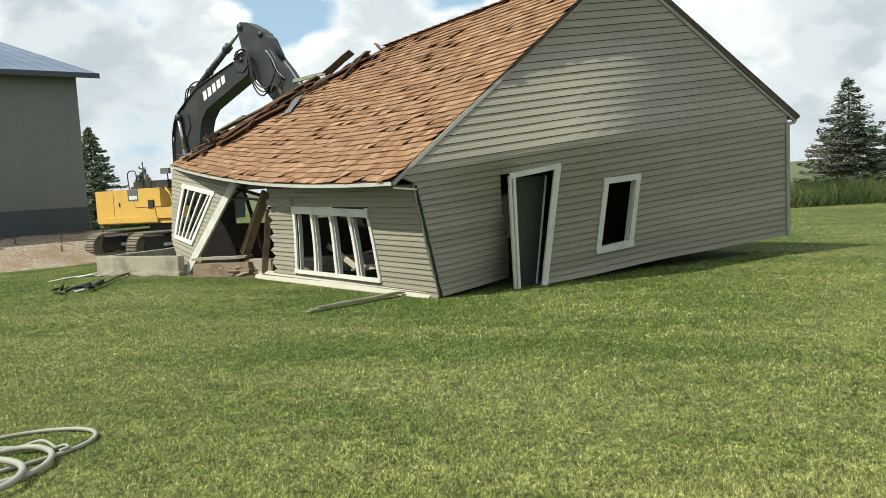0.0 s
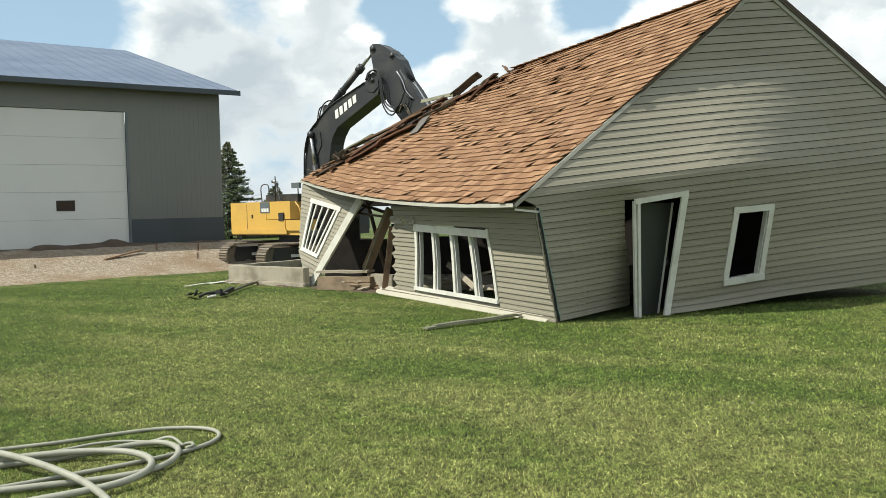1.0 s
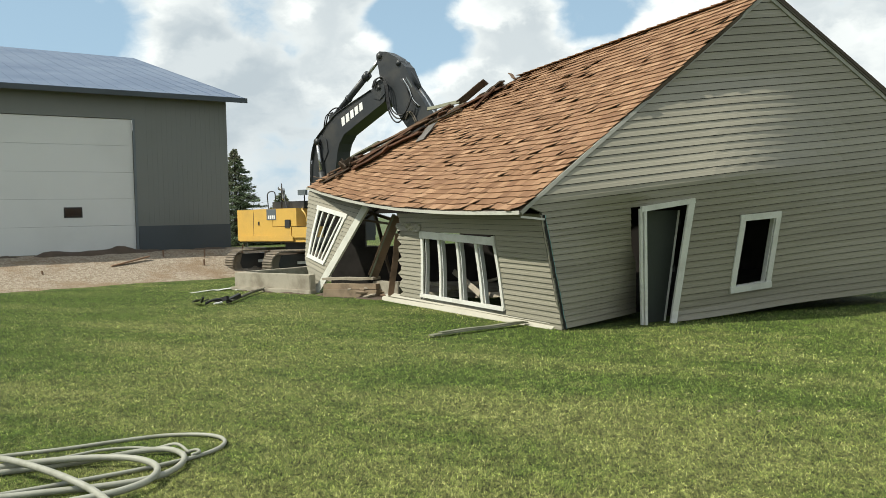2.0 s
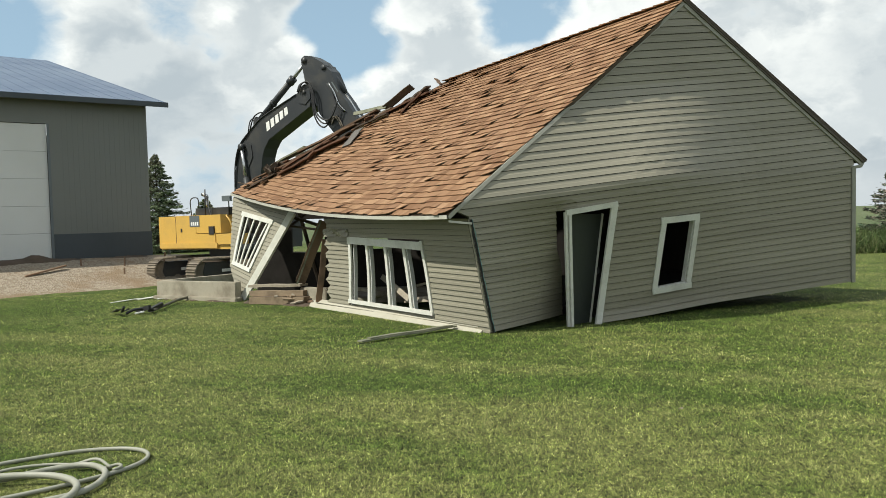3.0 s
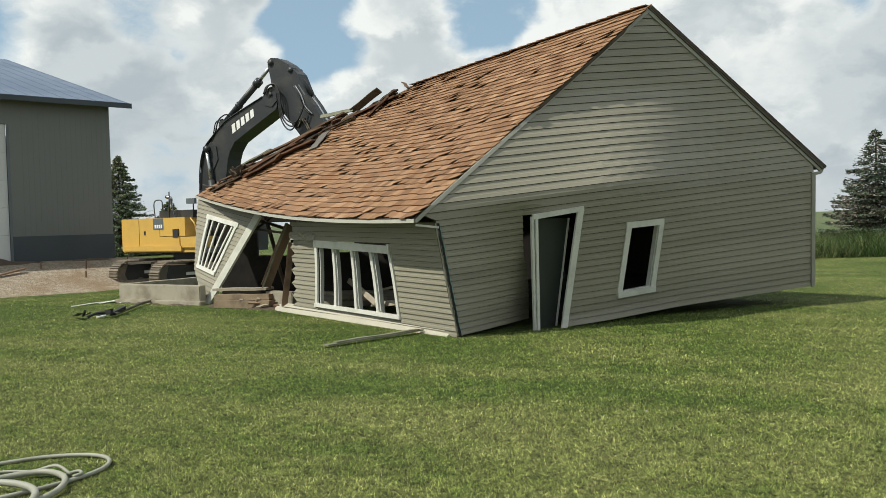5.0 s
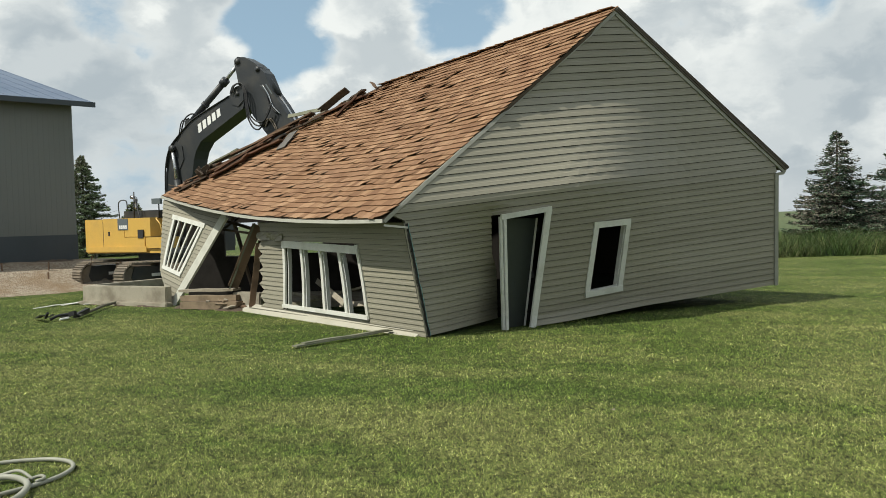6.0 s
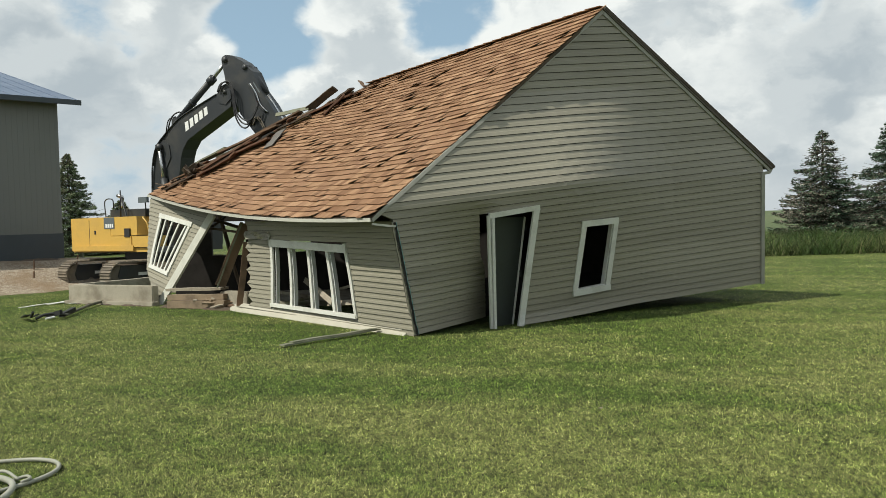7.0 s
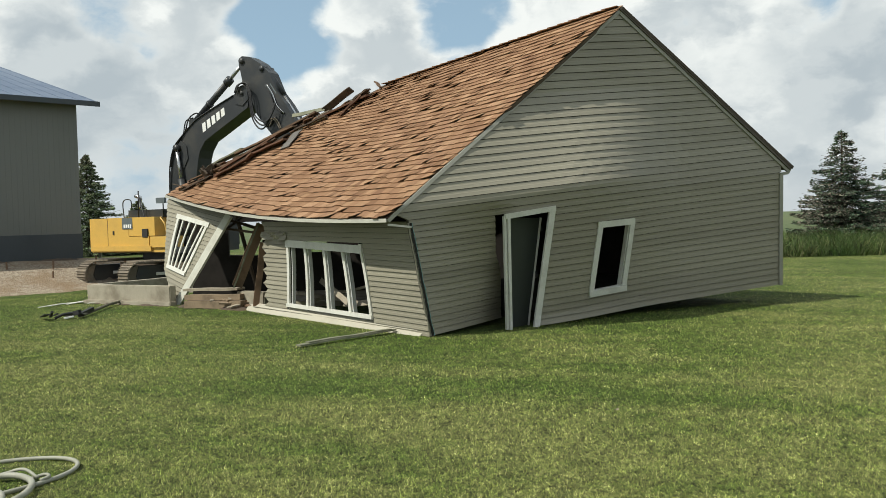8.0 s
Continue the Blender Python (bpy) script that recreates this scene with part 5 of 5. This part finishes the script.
for k in range(20):
    b = 0.05 + 0.76 * k / 20 + rng.uniform(-0.03, 0.03)
    a = rng.uniform(0.905, 0.975)
    run = rng.uniform(0.05, 0.16)
    lift = rng.uniform(0.02, 0.10)
    loose("roof_board", "splintered brown roof board at the torn edge", "board", on_roof(a + rng.uniform(0.0, 0.025), b, lift * 0.4), on_roof(a - rng.uniform(0.0, 0.02), min(0.95, b + run), lift), rng.uniform(0.10, 0.26), 0.03, rng.choice((LUMBER, REDBOARD, REDBOARD, DARKWOOD, DUSTY)), (-0.35 + rng.uniform(-0.3, 0.3), 0.1, 0.9), "torn roof boards")
for k in range(34):
    b = rng.uniform(0.06, 0.90)
    a = rng.uniform(0.895, 0.975)
    p = on_roof(a, b, 0.05)
    q = p + V((rng.uniform(-0.35, 0.35), rng.uniform(-0.25, 0.25), rng.uniform(-0.04, 0.14)))
    loose("roof_scrap", "curled scrap of shingle and felt on the roof", "scrap", p, q, rng.uniform(0.08, 0.28), 0.02, rng.choice((DARKWOOD, SHINGLE, REDBOARD, LUMBER)), (-0.4, 0.1, 0.9), "roof scraps")
for k in range(5):
    p = on_roof(0.930 + rng.uniform(-0.012, 0.012), 0.185 + rng.uniform(-0.02, 0.03), 0.06)
    q = p + V((rng.uniform(-0.2, 0.2), rng.uniform(-0.15, 0.15), rng.uniform(0.05, 0.2)))
    loose("roof_scrap", "crumpled dark felt scrap on the roof", "scrap", p, q, 0.22, 0.03, DARKWOOD, (-0.4, 0.3, 0.7), "roof scraps")
loose("felt_flap", "grey flap of roofing felt lying on the shingles", "felt", on_roof(0.800, 0.432, 0.05), on_roof(0.884, 0.564, 0.09), 0.34, 0.02, worn("grey felt", (0.12, 0.11, 0.10), (0.07, 0.065, 0.06), 0.8), (-0.5, -0.4, 0.8))


# ---------------------------------------------------------------- spruces
def spruce(x, y, h, r, mat, seed, branches, bare, label):
    rng = random.Random(seed)
    nr = np.random.RandomState(seed)
    t = thing("spruce", label, "tree", (x, y, 0.0), "spruces")
    bm = bmesh.new()
    tube(bm, [(x, y, -0.1), (x + 0.05, y, h * 0.5), (x, y, h)], 0.14 + h * 0.008, 9, 0.012)
    part("trunk", bm, BARK, t)
    bm = bmesh.new()
    verts = []
    for k in range(branches):
        f = (k + rng.random()) / branches
        z = h * (0.07 + 0.92 * f)
        reach = r * (1 - f) ** 0.85 * rng.uniform(0.72, 1.12) + 0.12
        az = k * 2.399 + rng.uniform(-0.4, 0.4)
        droop = rng.uniform(0.10, 0.30) * reach
        d = V((math.cos(az), math.sin(az), 0))
        pts = [V((x, y, z)) + d * reach * u + V((0, 0, -droop * math.sin(u * 2.2) + 0.10 * reach * u * u)) for u in (0, 0.35, 0.7, 1.0)]
        tube(bm, pts, 0.03 * (1 - 0.6 * f), 4, 0.006, cap=False)
        thin = bare * smooth(f, 0.35, 0.8) if rng.random() < 0.85 else 0.0
        n = int((34 + reach * 105) * (1 - thin))
        side = V((-d.y, d.x, 0))
        for _ in range(n):
            u = rng.uniform(0.12, 1.03) ** 0.8
            i = min(2, int(u * 3))
            c = pts[0].lerp(pts[3], min(u, 1.0)) + V((0, 0, -droop * math.sin(min(u, 1.0) * 2.2)))
            w = 0.30 * reach * (1 - u * 0.75)
            c = c + side * rng.uniform(-w, w) + V((0, 0, rng.uniform(-0.10, 0.05)))
            ln = rng.uniform(0.08, 0.20)
            dr = (d * rng.uniform(0.2, 1.0) + side * rng.uniform(-0.8, 0.8) + V((0, 0, rng.uniform(-0.35, 0.35)))).normalized()
            nn = V((rng.uniform(-1, 1), rng.uniform(-1, 1), rng.uniform(-1, 1))).normalized()
            sd = dr.cross(nn).normalized() * ln * 0.22
            verts += [c - sd, c + sd, c + dr * ln]
    tagged(part("branchwork", bm, BARK, t), kind="stuff")
    me = bpy.data.meshes.new("crown")
    me.from_pydata([tuple(v) for v in verts], [], [(k, k + 1, k + 2) for k in range(0, len(verts), 3)])
    me.materials.append(mat)
    ob = new("crown", me)
    attach(ob, t)


spruce(20.95, 46.0, 6.35, 3.05, NEEDLE, 5, 230, 0.8, "thinning blue-green spruce with bare brownish upper twigs")
spruce(25.2, 46.5, 7.2, 3.4, NEEDLE, 6, 200, 0.4, "blue-green spruce standing in tall grass")
spruce(31.5, 47.5, 6.5, 3.0, NEEDLE, 8, 150, 0.3, "blue-green spruce standing in tall grass")
spruce(-27.8, 62.5, 7.7, 3.3, NEEDLEPALE, 7, 230, 0.0, "dense dark green spruce behind the shed")
spruce(-24.9, 65.0, 4.2, 2.8, NEEDLEPALE, 9, 150, 0.0, "low dense dark green spruce behind the shed")


# ---------------------------------------------------------------- grass
def blades(name, xs, ys, zs, h, w, mat, label, seed):
    nr = np.random.RandomState(seed)
    n = len(xs)
    az = nr.uniform(0, 2 * np.pi, n)
    ln = nr.uniform(0.2, 1.3, n) * h
    la = nr.uniform(0, 2 * np.pi, n)
    v = np.empty((n, 3, 3), dtype=np.float32)
    v[:, 0] = np.c_[xs - np.cos(az) * w / 2, ys - np.sin(az) * w / 2, zs]
    v[:, 1] = np.c_[xs + np.cos(az) * w / 2, ys + np.sin(az) * w / 2, zs]
    v[:, 2] = np.c_[xs + np.cos(la) * ln, ys + np.sin(la) * ln, zs + h]
    me = bpy.data.meshes.new(name)
    me.vertices.add(n * 3)
    me.vertices.foreach_set("co", v.ravel())
    me.loops.add(n * 3)
    me.loops.foreach_set("vertex_index", np.arange(n * 3, dtype=np.int32))
    me.polygons.add(n)
    me.polygons.foreach_set("loop_start", np.arange(0, n * 3, 3, dtype=np.int32))
    me.update(calc_edges=True)
    me.validate()
    me.materials.append(mat)
    tagged(new(name, me), label, "grass", kind="stuff")


def lawn_grass():
    nr = np.random.RandomState(4)
    n = 1250000
    y = 4.3 + (37.0 - 4.3) * nr.uniform(0, 1, n) ** 2.1
    x = nr.uniform(-0.86, 0.60, n) * y
    along = (x + 0.518) * GX.x + (y - 14.35) * GX.y
    depth = (x + 0.518) * GN.x + (y - 14.35) * GN.y
    inside = (depth < -0.02) & (depth > -8.5) & (along < 2.4) & ((x + 0.518) * -0.767 + (y - 14.35) * -0.64 < -0.05)
    inside |= (depth < -0.7) & (depth > -8.5) & (along < 8.0) & ((x + 0.518) * -0.767 + (y - 14.35) * -0.64 < -0.05)
    bd = (x - BARN_C.x) * BARN_N.x + (y - BARN_C.y) * BARN_N.y
    ok = ~inside & ~((bd < 5.6) & (x < -10.0))
    x, y = x[ok], y[ok]
    z = np.array([ground_z(a, b) for a, b in zip(x, y)], dtype=np.float32) - 0.004
    far = np.clip(y / 9.0, 0.7, 1.5)
    h = nr.uniform(0.012, 0.032, len(x)) * (0.8 + 0.25 * far)
    blades("grass", x, y, z, h, 0.0046 * far * nr.uniform(0.5, 1.4, len(x)), BLADE, "short mown grass blades with straw-coloured clippings", 8)


lawn_grass()


def tall_grass():
    nr = np.random.RandomState(9)
    n = 110000
    x = nr.uniform(-4, 48, n)
    y = 35.6 + 0.03 * x + nr.uniform(0, 1, n) ** 1.3 * 14.0
    z = np.zeros(n) - 0.02
    env = np.array([0.72 + 0.55 * noise.noise(V((a * 0.5, b * 0.4, 0))) for a, b in zip(x, y)])
    h = np.clip(env * 1.15, 0.45, 1.4) * nr.uniform(0.6, 1.25, n)
    blades("tall_grass", x, y, z, h, nr.uniform(0.012, 0.032, n), TALL, "tall unmown green grass with pale seed heads", 10)


tall_grass()

# ---------------------------------------------------------------- shingles
def shingle_mesh(name, curl):
    """One tab in a unit frame: x along the course, y up the slope, z out of the roof."""
    bm = bmesh.new()
    lo = [(-0.5, -0.06, 0.020 + curl), (0.0, -0.03, 0.021 + curl * 0.55), (0.5, -0.05, 0.019 + curl * 0.3)]
    for k in range(2):
        a, b = lo[k], lo[k + 1]
        p = [bm.verts.new(v) for v in ((a[0], a[1], a[2]), (b[0], b[1], b[2]), (b[0], 1.12, 0.002), (a[0], 1.12, 0.002))]
        bm.faces.new(p)
        q = [bm.verts.new(v) for v in ((a[0], a[1], a[2] - 0.012), (b[0], b[1], b[2] - 0.012))]
        bm.faces.new((q[0], q[1], p[1], p[0]))
        r = [bm.verts.new(v) for v in ((b[0], 1.1, -0.006), (a[0], 1.1, -0.006))]
        bm.faces.new((q[0], r[1], r[0], q[1]))
    bmesh.ops.remove_doubles(bm, verts=bm.verts, dist=1e-5)
    me = bpy.data.meshes.new(name)
    bm.to_mesh(me)
    bm.free()
    me.materials.append(SHINGLE)
    return me


TABS = [shingle_mesh("shingle", c) for c in (0.003, 0.008, 0.016, 0.042)]
TAB_DATA = []
for me in TABS:
    co = np.array([v.co[:] for v in me.vertices])
    fa = [tuple(p.vertices) for p in me.polygons]
    TAB_DATA.append((co, fa))


def shingles():
    rng = random.Random(31)
    rows = 37
    verts, faces, singles = [], [], 0
    for r in range(rows):
        b0, b1 = r / rows, (r + 1) / rows
        length = lerp(11.85, 7.35, b0)
        width = 0.215
        x = -0.05 - rng.uniform(0.0, 0.03) - (0.11 if r % 2 else 0.0)
        end = length * (0.955 - 0.055 * smooth(b0, 0.05, 0.3) + 0.03 * noise.noise(V((r * 0.35, 3.3, 0))) + rng.uniform(-0.012, 0.012))
        while x < end:
            w = width * rng.choice((0.55, 0.8, 1.0, 1.15, 1.3))
            lo = max(x, -0.055 - rng.uniform(0, 0.045))
            c, ww = (lo + x + w) / 2, x + w - lo
            x += w
            if ww < 0.06:
                continue
            a = c / length
            p = roof_point(a, b0, 0.004 + rng.uniform(-0.0015, 0.0015) + 0.004 * noise.noise(V((c * 1.1, r * 0.9, 5.0))))
            du = (roof_point(a + 0.01, b0) - roof_point(a - 0.01, b0)).normalized()
            dv = roof_point(a, b1) - roof_point(a, b0)
            nn = du.cross(dv).normalized()
            if nn.z < 0:
                nn = -nn
            k = rng.choices((0, 1, 2, 3), (0.60, 0.22, 0.12, 0.06))[0]
            slip = rng.uniform(-0.018, 0.018) + 0.03 * noise.noise(V((c * 1.7, r * 0.37, 9.0)))
            ww *= 1.05
            m = Matrix(((du.x * ww, dv.x, nn.x, p.x), (du.y * ww, dv.y, nn.y, p.y), (du.z * ww, dv.z, nn.z, p.z), (0, 0, 0, 1)))
            m = m @ Matrix.Translation((0, slip / 0.15, 0))
            if singles < 300 and a < 0.30 and b0 < 0.72:
                me = TABS[k].copy()
                me.transform(m)
                ob = new("shingle", me)
                attach(ob, roof)
                singles += 1
            else:
                co, fa = TAB_DATA[k]
                base = len(verts)
                mm = np.array(m)
                verts += (co @ mm[:3, :3].T + mm[:3, 3]).tolist()
                faces += [tuple(base + i for i in f) for f in fa]
    me = bpy.data.meshes.new("shingles")
    me.from_pydata(verts, [], faces)
    me.materials.append(SHINGLE)
    ob = new("shingles", me)
    attach(ob, roof)
    tagged(ob, "orange-brown curled asphalt shingles", kind="stuff")
    # ridge caps
    for k in range(26):
        a = k / 27.0
        p = roof_point(a, 1.0, 0.02)
        q = roof_point(a + 0.048, 1.0, 0.03)
        bm = bmesh.new()
        beam(bm, p + V((0, 0, -0.012)), q + V((0, 0, 0.0)), 0.20, 0.012, (0, 0, 1))
        part("ridge_cap", bm, SHINGLE, roof)


shingles()
